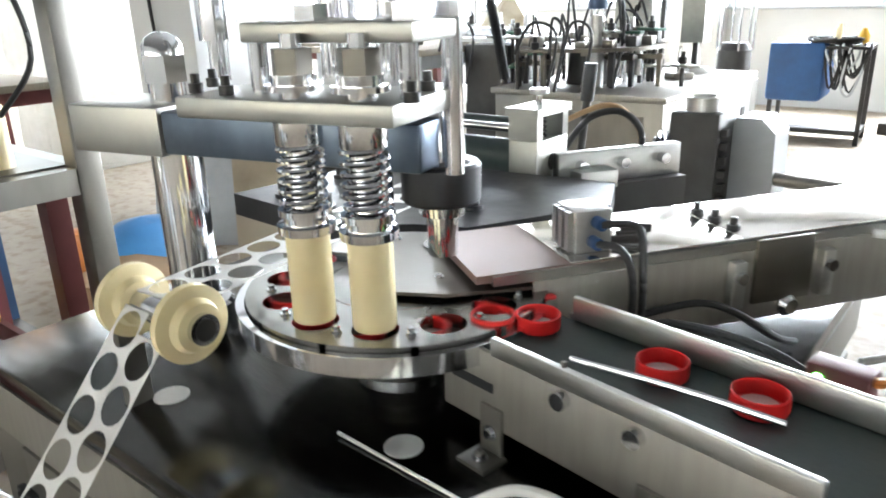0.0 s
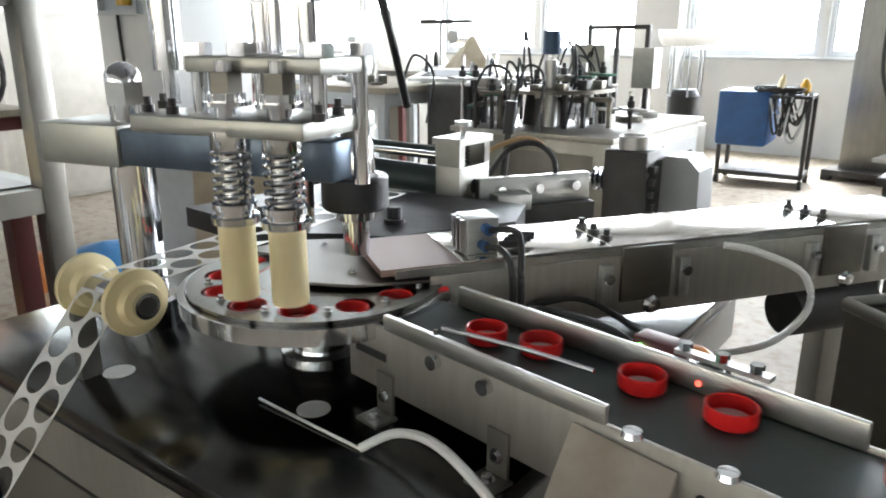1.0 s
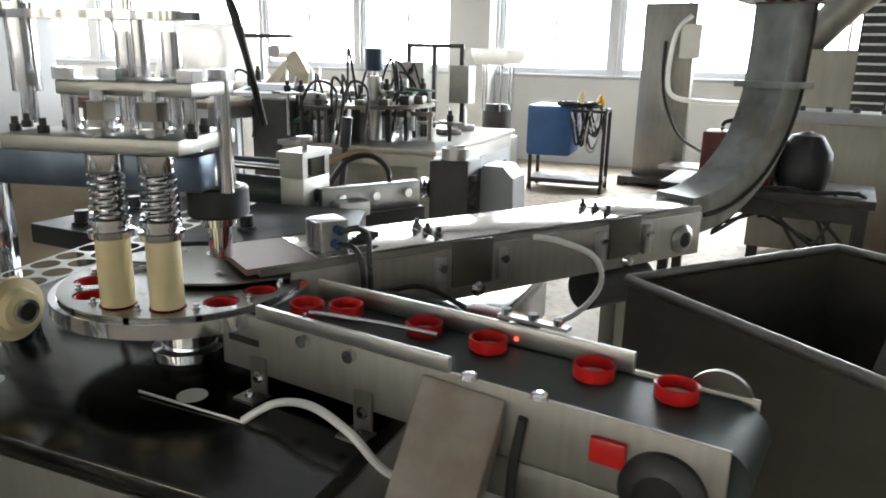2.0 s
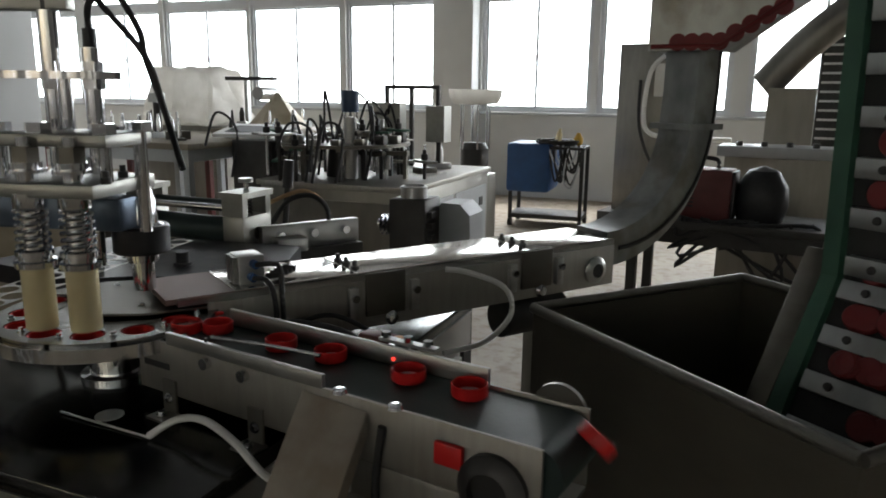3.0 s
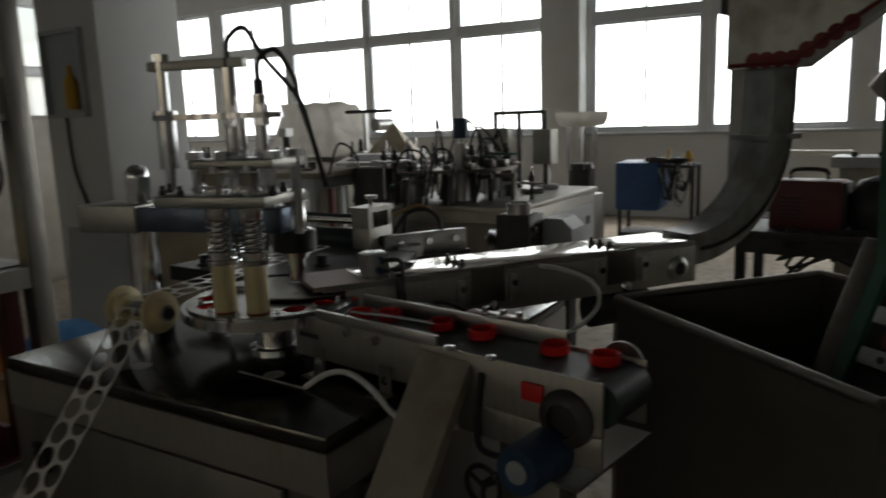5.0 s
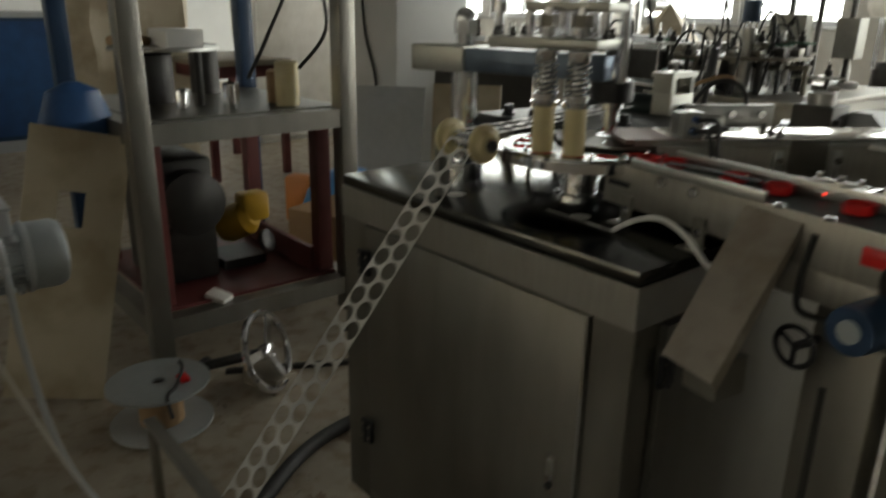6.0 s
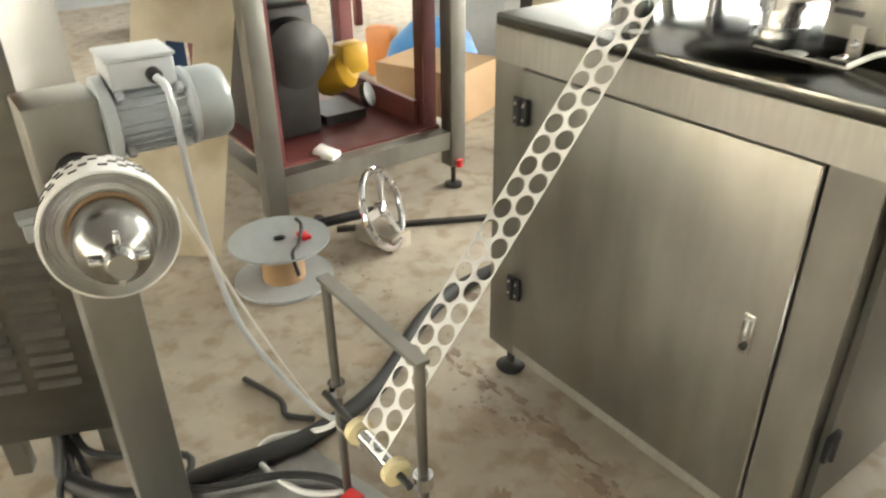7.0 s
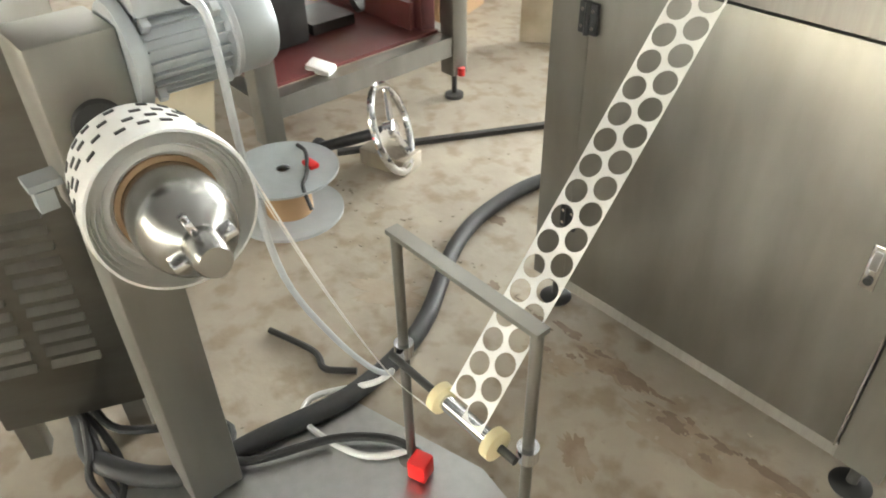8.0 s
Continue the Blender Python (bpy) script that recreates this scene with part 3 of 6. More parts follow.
# die bed behind the table
bed = thing("die_bed", "black steel die bed with guide pillars behind the table", "die bed")
bm = prism(bmesh.new(), [(-0.94, 0.46), (-0.62, 0.44), (-0.54, 0.5), (-0.46, 0.53), (-0.34, 0.76), (-0.4, 0.9), (-0.9, 0.82)], 0.98, 1.02)
part("plate", bm, "black", bed)
for x, y in ((-0.86, 0.52), (-0.84, 0.72), (-0.45, 0.8), (-0.53, 0.57)):
    part("support", C((x, y, H), (x, y, 0.98), 0.02), "steel", bed)
for x, y in ((-0.84, 0.5), (-0.72, 0.48), (-0.65, 0.5), (-0.86, 0.66), (-0.52, 0.62)):
    bm = C((x, y, 1.02), (x, y, 1.027), 0.02, n=20); cyl(bm, (x, y, 1.027), (x, y, 1.05), 0.014, n=16)
    part("cap_screw", bm, "black", bed)

# web roller and perforated web
RX0, RX1, RY, RZ = -0.598, -0.45, 0.069, 1.033
roller = thing("web_roller", "steel shaft with two cream nylon flanges guiding the web", "roller")
part("shaft", C((RX0 - 0.02, RY, RZ), (RX1, RY, RZ), 0.017, n=24), "chrome", roller)
part("shaft_end", C((RX1 - 0.004, RY, RZ), (RX1 + 0.001, RY, RZ), 0.012, n=20), "iron", roller)
for x in (RX0, RX1 - 0.035):
    m = pose(x, RY, RZ, 0, 90, 0)
    part("flange", L([(0.017, 0), (0.04, 0.0), (0.043, 0.003), (0.043, 0.012), (0.03, 0.016), (0.026, 0.026), (0.017, 0.028)], m, n=32), "nylon", roller)
part("bracket", B(RX0 - 0.03, RY - 0.015, H, RX0 - 0.015, RY + 0.015, RZ + 0.02), "steel", roller)


def web_piece(name, length, m, label):
    """A foil strip along x with two staggered rows of round holes, made of quads round each hole."""
    bm = bmesh.new()
    pitch, w, r, k = 0.0485, 0.095, 0.0212, 16
    cols = int(length / pitch)
    for row in range(2):
        yc = 0.023 if row else -0.023
        ya, yb = (0.0, w / 2) if row else (-w / 2, 0.0)
        for c in range(cols):
            xc = (c + (0.5 if row else 0.0)) * pitch + pitch / 2
            xa, xb = xc - pitch / 2, xc + pitch / 2
            inner, outer = [], []
            for i in range(k):
                a = 2 * math.pi * (i + 0.5) / k
                ca, sa = math.cos(a), math.sin(a)
                inner.append(bm.verts.new((xc + r * ca, yc + r * sa, 0)))
                t = min((xb - xc) / abs(ca), ((yb - yc) if sa > 0 else (yc - ya)) / abs(sa))
                outer.append(bm.verts.new((xc + t * ca, yc + t * sa, 0)))
            for i in range(k):
                bm.faces.new((inner[i], outer[i], outer[(i + 1) % k], inner[(i + 1) % k]))
            for cx, cy in ((xa, ya), (xb, ya), (xb, yb), (xa, yb)):
                near = sorted(outer, key=lambda v: (v.co.x - cx) ** 2 + (v.co.y - cy) ** 2)[:2]
                cv = bm.verts.new((cx, cy, 0))
                bm.faces.new((near[0], near[1], cv))
    bmesh.ops.remove_doubles(bm, verts=bm.verts, dist=0.0002)
    r = bmesh.ops.extrude_face_region(bm, geom=bm.faces[:])
    for v in r["geom"]:
        if isinstance(v, bmesh.types.BMVert):
            v.co.z += 0.0006
    return single(name, bm, "web", label, "web", m)


def along(p0, p1, side=(1, 0, 0)):
    """A frame at p0 with x towards p1 and y near side."""
    x = (Vector(p1) - Vector(p0)).normalized()
    z = x.cross(Vector(side)).normalized()
    y = z.cross(x)
    return Matrix.Translation(p0) @ Matrix((x, y, z)).transposed().to_4x4()


WEBX = -0.5245
wp0, wp1 = (WEBX, RY - 0.018, RZ + 0.006), (WEBX + 0.01, -0.675, 0.215)
web_piece("sloping_web", (Vector(wp1) - Vector(wp0)).length, along(wp0, wp1), "perforated pale foil web sloping down to the floor roller")
web_piece("level_web", 0.62, along((WEBX, RY, RZ + 0.018), (WEBX - 0.06, RY + 0.6, RZ + 0.03)), "perforated pale foil web running level past the column")

# ---- outlet conveyor ----
CA = -9.4
conv = thing("outlet_conveyor", "steel belt conveyor carrying red caps to the bin", "conveyor", pose(0.0767, 0.189, 0, 0, 0, CA))
BT = 1.003
bm = B(-0.33, 0.012, BT - 0.006, 0.335, 0.13, BT)
part("belt", bm, "belt", conv, "dark green conveyor belt")
part("belt_return", B(-0.33, 0.014, BT - 0.075, 0.335, 0.124, BT - 0.07), "belt", conv)
part("drum", C((0.335, 0.012, BT - 0.036), (0.335, 0.126, BT - 0.036), 0.036, n=32), "belt", conv)
part("near_side", B(-0.365, 0.0, 0.922, 0.35, 0.006, BT + 0.004, bevel=0.001), "steel_h", conv)
part("far_side", B(-0.3, 0.1345, 0.9, 0.354, 0.14, BT + 0.004, bevel=0.001), "steel_h", conv)
bm = B(-0.29, -0.004, BT + 0.0045, 0.03, 0.004, BT + 0.024, bevel=0.001)
part("near_guide", bm, "alu", conv)
part("end_plate", B(0.075, -0.0015, 0.868, 0.35, 0.0045, 0.9215, bevel=0.001), "steel_h", conv)
bm = B(-0.29, 0.126, BT + 0.002, 0.212, 0.134, BT + 0.03, bevel=0.002)
part("far_guide", bm, "alu", conv)
part("slot", B(-0.35, -0.0015, BT - 0.04, -0.29, 0.001, BT - 0.03), "black", conv)
for x, z in ((-0.2, BT - 0.008), (-0.12, BT - 0.01)):
    bm = C((x, 0, z), (x, -0.01, z), 0.009, n=16)
    part("bolt", bm, "chrome", conv)
for x in (0.056, 0.146):
    bm = L([(0.011, 0), (0.009, 0.005), (0.0, 0.006)], pose(x, 0.002, BT + 0.004))
    part("screw", bm, "chrome", conv)
bm = L([(0.034, 0), (0.034, 0.006), (0.027, 0.012), (0.02, 0.014), (0.02, 0.006), (0.0, 0.006)], pose(0.29, 0.0, BT - 0.062, 90, 0, 0) @ Matrix.Scale(1.35, 4), n=28)
part("bearing", bm, "iron", conv)
part("bearing_far", L([(0.038, 0), (0.038, 0.008), (0.025, 0.012), (0.02, 0.004), (0.0, 0.004)], pose(0.31, 0.14, BT - 0.012, -90, 0, 0), n=28), "dsteel", conv)
part("sensor_post", B(-0.2, -0.004, BT + 0.026, -0.196, 0.0, BT + 0.032), "steel", conv)
part("guide_rod", T([(-0.2, 0.01, BT + 0.03), (-0.1, 0.035, BT + 0.028), (-0.02, 0.05, BT + 0.025)], 0.003), "chrome", conv)
for x in (-0.29, -0.1):
    bm = B(x - 0.015, -0.004, H, x + 0.015, 0.0, BT - 0.055)
    box(bm, x - 0.02, -0.035, H, x + 0.02, 0.0, H + 0.004)
    part("bracket", bm, "steel", conv)
    bolt(conv, x, -0.02, H + 0.004, 0.006, 0.008)
    bolt(conv, x, -0.004, BT - 0.085, 0.006, 0.006, "y")
# reject chute: a folded steel sheet sloping down in front
bm = bmesh.new()
p = [(-0.006, -0.003, BT - 0.006), (0.105, -0.003, BT - 0.01)]
q = [(0.022, -0.2, 0.768), (0.1255, -0.2, 0.76)]
vs = [bm.verts.new(v) for v in (p[0], p[1], q[1], q[0])]
f = bm.faces.new(vs)
r = bmesh.ops.extrude_face_region(bm, geom=[f])
for v in r["geom"]:
    if isinstance(v, bmesh.types.BMVert):
        v.co += Vector((0, 0.002, -0.002))
part("chute", bm, "chute", conv, "sloping steel reject chute")
bm = bmesh.new()
vs = [bm.verts.new(v) for v in ((0.106, -0.003, BT - 0.011), (0.106, -0.003, BT - 0.04), (0.1265, -0.185, 0.742), (0.1265, -0.2, 0.758))]
f = bm.faces.new(vs)
r = bmesh.ops.extrude_face_region(bm, geom=[f])
for v in r["geom"]:
    if isinstance(v, bmesh.types.BMVert):
        v.co += Vector((-0.002, 0.002, 0))
part("chute_flange", bm, "chute", conv)
part("chute_bracket", B(0.03, -0.15, 0.7, 0.1, -0.08, 0.77), "steel", conv)
part("leg", B(0.13, 0.04, FZ, 0.25, 0.1, 0.93, bevel=0.003), "steel", conv)
part("leg_plate", B(0.13, 0.0, FZ, 0.31, 0.14, FZ + 0.012), "steel", conv)
part("red_block", B(0.21, -0.009, 0.955, 0.25, 0.0, 0.985, bevel=0.003), "red", conv)
part("motor_bracket", B(0.25, -0.02, 0.834, 0.32, 0.235, 0.84), "steel", conv)
m = pose(0.265, -0.1, 0.885, -90, 0, 0)
bm = L([(0.0, 0), (0.036, 0), (0.038, 0.01), (0.038, 0.1), (0.03, 0.11), (0.03, 0.13)], m, n=28)
part("motor", bm, "blue", conv, "small dark blue gear motor")
part("motor_face", L([(0.018, 0), (0.018, -0.003), (0, -0.003)], m), "grey", conv)
bm = bmesh.new()
for i in range(24):
    a, b = 2 * math.pi * i / 24, 2 * math.pi * (i + 1) / 24
    cyl(bm, (0.14 + 0.035 * math.cos(a), -0.02, 0.79 + 0.035 * math.sin(a)), (0.14 + 0.035 * math.cos(b), -0.02, 0.79 + 0.035 * math.sin(b)), 0.005, n=8)
for a in (30, 150, 270):
    cyl(bm, (0.14, -0.02, 0.79), (0.14 + 0.035 * math.cos(radians(a)), -0.02, 0.79 + 0.035 * math.sin(radians(a))), 0.005, n=8)
cyl(bm, (0.14, -0.02, 0.79), (0.14, 0.05, 0.79), 0.008)
part("handwheel", bm, "black", conv, "small black handwheel")
part("rod", C((0.2, -0.02, 0.4), (0.2, -0.02, 0.74), 0.006), "iron", conv)
part("cable", T([(0.13, -0.004, 0.98), (0.12, -0.006, 0.9), (0.13, -0.01, 0.85), (0.2, -0.03, 0.86)], 0.006), "rubber", conv)
sensor = part("sensor", B(0.035, 0.1405, BT - 0.02, 0.075, 0.156, BT + 0.034, bevel=0.002), "chrome", conv)
part("sensor_lens", C((0.055, 0.1255, BT + 0.012), (0.055, 0.1245, BT + 0.012), 0.003, n=12), "redlamp", sensor)
part("sensor_clip", B(0.02, 0.136, BT + 0.031, 0.12, 0.15, BT + 0.036), "alu", conv)
for x in (0.03, 0.07, 0.105):
    part("clip_nut", C((x, 0.142, BT + 0.036), (x, 0.142, BT + 0.045), 0.007, n=6), "chrome", conv)
part("sensor_lead", T([(-0.005, 0.205, BT + 0.005), (0.02, 0.195, BT + 0.016), (0.045, 0.18, BT + 0.012), (0.06, 0.165, BT - 0.01), (0.06, 0.16, BT - 0.04), (0.05, 0.17, 0.92)], 0.0055), "orange", conv)
amp = part("sensor_box", B(-0.062, 0.19, BT - 0.034, -0.006, 0.222, BT + 0.012, bevel=0.003), "redpaint", conv)
part("status_light", C((-0.05, 0.1895, BT + 0.0), (-0.05, 0.1885, BT + 0.0), 0.004, n=10), "greenlamp", amp)
part("amp_lead", T([(-0.062, 0.205, BT - 0.01), (-0.1, 0.2, BT + 0.004), (-0.16, 0.19, BT + 0.01), (-0.22, 0.18, BT + 0.0), (-0.24, 0.18, 0.95)], 0.005), "rubber", conv)
part("amp_bracket", B(-0.04, 0.14, BT - 0.05, -0.02, 0.222, BT - 0.034), "steel", conv)
single("air_hose", T([(-0.175, 0.15, 0.897), (-0.13, 0.16, 0.927), (-0.065, 0.145, 0.945), (0.0, 0.13, 0.93), (0.045, 0.138, 0.885), (0.09, 0.17, 0.86), (0.15, 0.21, 0.86), (0.2, 0.225, 0.88)], 0.0055), "white", "white pneumatic hose looping over the work surface", "hose")
single("lube_rod", C((-0.365, 0.16, 0.896), (-0.175, 0.152, 0.893), 0.002, n=8), "alu", "thin pale rod lying on the work surface", "rod")
for x, y in ((-0.295, 0.19), (-0.6, 0.1)):
    single("blank_disc", L([(0.022, 0), (0.022, 0.001)], pose(x, y, H), n=24), "web", "pale punched foil disc on the work surface", "disc", group="foil discs")

# ---- feed track ----
TA = 55.7
trk = thing("feed_track", "long steel cap track with bright cover plates", "track", pose(-0.284, 0.343, 0, 0, 0, TA))
ZT = 1.045
LEN = 1.06
part("front_side", B(0.05, -0.006, 0.93, LEN, 0.0, ZT - 0.016, bevel=0.001), "steel_h", trk)
part("back_side", B(0.05, 0.16, 0.93, LEN, 0.166, ZT - 0.016), "steel_h", trk)
part("rail", B(0.0, 0.002, ZT - 0.05, LEN, 0.16, ZT - 0.03), "steel", trk)
part("edge_strip", B(0.0, -0.004, ZT - 0.016, LEN, 0.17, ZT - 0.004), "alu", trk)
for a, b in ((0.1, 0.345), (0.348, 0.79), (0.793, LEN)):
    part("cover_plate", B(a, 0.0, ZT - 0.003, b, 0.166, ZT, bevel=0.0008), "bright", trk, "bright polished cover plate")
for a in (0.36, 0.8):
    for y in (0.04, 0.08, 0.12):
        bm = C((a, y, ZT), (a, y, ZT + 0.006), 0.009, n=6); cyl(bm, (a, y, ZT + 0.006), (a, y, ZT + 0.016), 0.005, n=12)
        part("nut", bm, "iron", trk)
for a in (0.3, 0.7):
    part("hanger", B(a + 0.06, -0.012, 0.955, a + 0.15, -0.006, ZT - 0.002, bevel=0.001), "dsteel", trk)
    for d in (0.03, 0.17):
        bm = B(a + d - 0.01, -0.02, 0.955, a + d + 0.01, -0.006, 1.02, bevel=0.002)
        part("clamp", bm, "alu", trk)
        bm = C((a + d, -0.02, 1.0), (a + d, -0.028, 1.0), 0.008, n=12)
        part("knob", bm, "chrome", trk)
    part("bolt", L([(0.016, 0), (0.016, 0.004), (0.01, 0.012), (0.0, 0.014)], pose(a + 0.12, -0.006, 0.945, 90, 0, 0)), "chrome", trk)
bm = L([(0.034, 0), (0.034, 0.004), (0.026, 0.01), (0.018, 0.012), (0.018, 0.004), (0, 0.004)], pose(0.996, -0.006, 0.972, 90, 0, 0), n=28)
part("bearing", bm, "alu", trk)
part("bearing_bore", L([(0.017, 0), (0.017, 0.007), (0, 0.007)], pose(0.996, -0.006, 0.972, 90, 0, 0), n=20), "black", trk)
part("acrylic_lid", B(-0.02, 0.0, ZT - 0.012, 0.16, 0.17, ZT - 0.002), "acryl", trk, "pinkish clear acrylic lid")
part("stop", B(0.03, -0.018, ZT - 0.045, 0.075, -0.006, ZT - 0.032, bevel=0.003), "red", trk)
v = part("valve_block", B(0.115, 0.02, ZT, 0.165, 0.075, ZT + 0.055, bevel=0.003), "alu", trk, "ribbed aluminium air cylinder block")
for i in range(3):
    part("rib", B(0.108, 0.026 + i * 0.017, ZT + 0.004, 0.115, 0.036 + i * 0.017, ZT + 0.053), "alu", v)
for z in (0.016, 0.04):
    part("fitting", C((0.135 + z * 0.2, 0.02, ZT + z), (0.135 + z * 0.2, 0.004, ZT + z), 0.008, n=14), "bluecloth", v, "blue push fitting")
    part("tube", T([(0.135 + z * 0.2, 0.006, ZT + z), (0.137 + z, -0.02, ZT + z), (0.15 + z * 0.6, -0.04, ZT - 0.01), (0.155 + z * 0.5, -0.035, 0.96), (0.15, -0.02, 0.9)], 0.005), "rubber", v)
for i in range(4):
    part("pin", C((0.17 + 0.012 * i, 0.03 + 0.01 * i, ZT + 0.01 + 0.002 * i), (0.2 + 0.012 * i, 0.015 + 0.01 * i, ZT + 0.014), 0.006, n=10), "iron", trk)
part("power_lead", T([(0.2, -0.008, 0.965), (0.26, -0.03, 0.98), (0.3, -0.05, 0.97), (0.36, -0.06, 0.93), (0.42, -0.03, 0.9)], 0.005), "rubber", trk)
part("air_line", T([(0.55, -0.008, 1.03), (0.6, -0.03, 1.02), (0.68, -0.05, 0.98), (0.69, -0.06, 0.92), (0.62, -0.06, 0.87), (0.52, -0.05, 0.86)], 0.006), "white", trk)
for a in (0.25, 0.86):
    part("leg", B(a, 0.05, FZ, a + 0.05, 0.1, 0.93, bevel=0.003), "steel", trk)
part("drive_motor", C((0.72, 0.02, 0.885), (0.9, 0.02, 0.885), 0.045, n=24), "iron", trk)

# ---- bin with elevator and down chute ----
BA = -40.3
bin_m = pose(0.212, 0.855, FZ, 0, 0, BA)
binn = thing("parts_bin", "open dark steel bin with a thick folded rim", "bin", bin_m)
BW, BD, BH = 0.735, 0.634, 1.126
t = 0.004
for w in ((0, 0, 0.1, BW, t, BH), (0, BD - t, 0.1, BW, BD, BH), (0, t, 0.1, t, BD - t, BH), (BW - t, t, 0.1, BW, BD - t, BH)):
    part("side_wall", B(*w), "binsteel", binn)
part("bottom", B(t, t, 0.1, BW - t, BD - t, 0.104), "binsteel", binn)
bm = bmesh.new()
r = 0.011
cyl(bm, (0, 0, BH), (BW, 0, BH), r); cyl(bm, (0, BD, BH), (BW, BD, BH), r)
cyl(bm, (0, 0, BH), (0, BD, BH), r); cyl(bm, (BW, 0, BH), (BW, BD, BH), r)
part("rim", bm, "steel", binn)
for x in (0.06, BW - 0.06):
    for y in (0.06, BD - 0.06):
        part("castor", C((x, y - 0.02, 0.05), (x, y + 0.02, 0.05), 0.05, n=20), "rubber", binn)

elev = thing("cap_elevator", "green-sided elevator belt with pale cleats lifting red caps", "elevator", pose(0.779, 0.9, 1.071, 0, 0, -38))
EW = 0.42
slat_me = mesh_of("cleat", B(0.03, -0.03, -0.016, EW - 0.03, -0.011, 0.02, bevel=0.002), "galv")
bolt_me = mesh_of("cleat_screw", L([(0.008, 0), (0.007, 0.004), (0, 0.005)], pose(0, 0, 0, 90, 0, 0), n=10), "iron")
# same caps as on the belt, with the shade put into their colour
cap_in = mesh_of("carried_cap", L([(0.025, 0), (0.025, 0.014), (0.023, 0.016), (0.0, 0.016)], pose(0, 0, 0, 90, 0, 0), n=20), "darkened_red")
rng = random.Random(5)
for seg, z0, z1 in ((pose(0, 0, 0, -26, 0, 0), -0.85, 0.0), (pose(0, 0, 0, 2, 0, 0), 0.0, 1.6)):
    part("belt", B(0.02, -0.01, z0, EW - 0.02, 0.0, z1, m=seg), "rubber", elev, "dark rubber belt")
    part("side", B(-0.012, -0.03, z0, 0.02, 0.09, z1, m=seg), "green", elev)
    if z0 < 0:
        part("side_guard", B(-0.06, -0.03, -0.3, -0.013, 0.09, 0.04, m=seg, bevel=0.004), "dsteel", elev, "dark sheet guard beside the belt")
    part("side", B(EW - 0.02, -0.03, z0, EW + 0.012, 0.09, z1, m=seg), "green", elev)
    part("back", B(0.02, 0.08, z0, EW - 0.02, 0.09, z1, m=seg), "green", elev)
    z = z0 + 0.03
    while z < z1 - 0.02:
        s = new("cleat", slat_me); s.parent = elev; s.matrix_basis = seg @ pose(0, 0, z)
        for k in range(3):
            b = new("screw", bolt_me); b.parent = s; b.location = (0.08 + 0.13 * k, -0.03, 0.002)
        for k in range(rng.choice((3, 6, 9, 11, 12))):
            c = new("carried_cap", cap_in); c.parent = s
            c.matrix_basis = pose(0.07 + rng.random() * 0.29, -0.012 - 0.004 * rng.random(), 0.045 + rng.random() * 0.01, rng.uniform(-12, 4), 0, rng.uniform(-8, 8))
        z += 0.088
for x in (0.0, EW - 0.03):
    p = pose(0, 0, 0, -26, 0, 0) @ Vector((x, 0.06, -0.84))
    part("foot", B(p.x, p.y - 0.02, FZ - 0.967, p.x + 0.03, p.y + 0.02, p.z + 0.03), "green", elev)

duct = thing("down_chute", "curved grey steel chute dropping caps to the track", "chute", pose(0, 0, 0))
pts = []
td = Vector((math.cos(radians(TA)), math.sin(radians(TA)), 0))
base = Vector((-0.284, 0.343, 0)) + td * (LEN + 0.01) + Vector((-td.y, td.x, 0)) * 0.083
R = 0.34
prof = [base + td * (R * math.sin(radians(a))) + Vector((0, 0, ZT - 0.035 + R * (1 - math.cos(radians(a))))) for a in range(0, 86, 6)]
prof += [prof[-1] + Vector((0.004, 0.006, 0.1 * i)) for i in range(1, 3)]
side = Vector((-td.y, td.x, 0))
bm = bmesh.new()
rings = []
for i, p in enumerate(prof):
    d = (prof[min(i + 1, len(prof) - 1)] - prof[max(i - 1, 0)]).normalized()
    nrm = d.cross(side).normalized()
    w, hgt = 0.056, 0.045
    rings.append([bm.verts.new(p + side * a * w + nrm * b * hgt) for a, b in ((-1, -1), (1, -1), (1, 1), (-1, 1))])
for a, b in zip(rings, rings[1:]):
    for j in range(4):
        bm.faces.new((a[j], a[(j + 1) % 4], b[(j + 1) % 4], b[j]))
bm.faces.new(rings[0]); bm.faces.new(list(reversed(rings[-1])))
part("body", bm, "galv", duct)
bm = tube(bmesh.new(), [p + td * 0.055 + Vector((0, 0, -0.02)) for p in prof[::3]], 0.012, k=3)
part("edge_bead", bm, "black", duct)
for sd in (-1, 1):
    part("edge_strip", tube(bmesh.new(), [p + side * sd * 0.056 + td * 0.04 for p in prof], 0.006, n=6, k=1), "iron", duct)
top = prof[-1]
part("band", B(-0.07, -0.068, -0.008, 0.07, 0.068, 0.008, m=Matrix.Translation(prof[-3]) @ pose(0, 0, 0, 0, 0, TA)), "galv", duct)
hop = thing("cap_hopper", "angled sheet steel hopper with red caps sliding down", "hopper", Matrix.Translation(top) @ pose(0, 0, 0, 0, 0, -12))
bm = prism(bmesh.new(), [(-0.1, 0.0), (0.09, 0.0), (0.2, 0.08), (0.62, 0.36), (0.62, 0.62), (0.2, 0.5), (-0.06, 0.36), (-0.1, 0.28)], -0.08, 0.08, pose(0, 0, 0, 90, 0, 0))
part("body", bm, "galv", hop)
part("red_lip", T([(-0.09, -0.085, 0.01), (0.09, -0.085, 0.01), (0.2, -0.085, 0.085), (0.62, -0.085, 0.36)], 0.006, k=1), "darkened_red", hop)
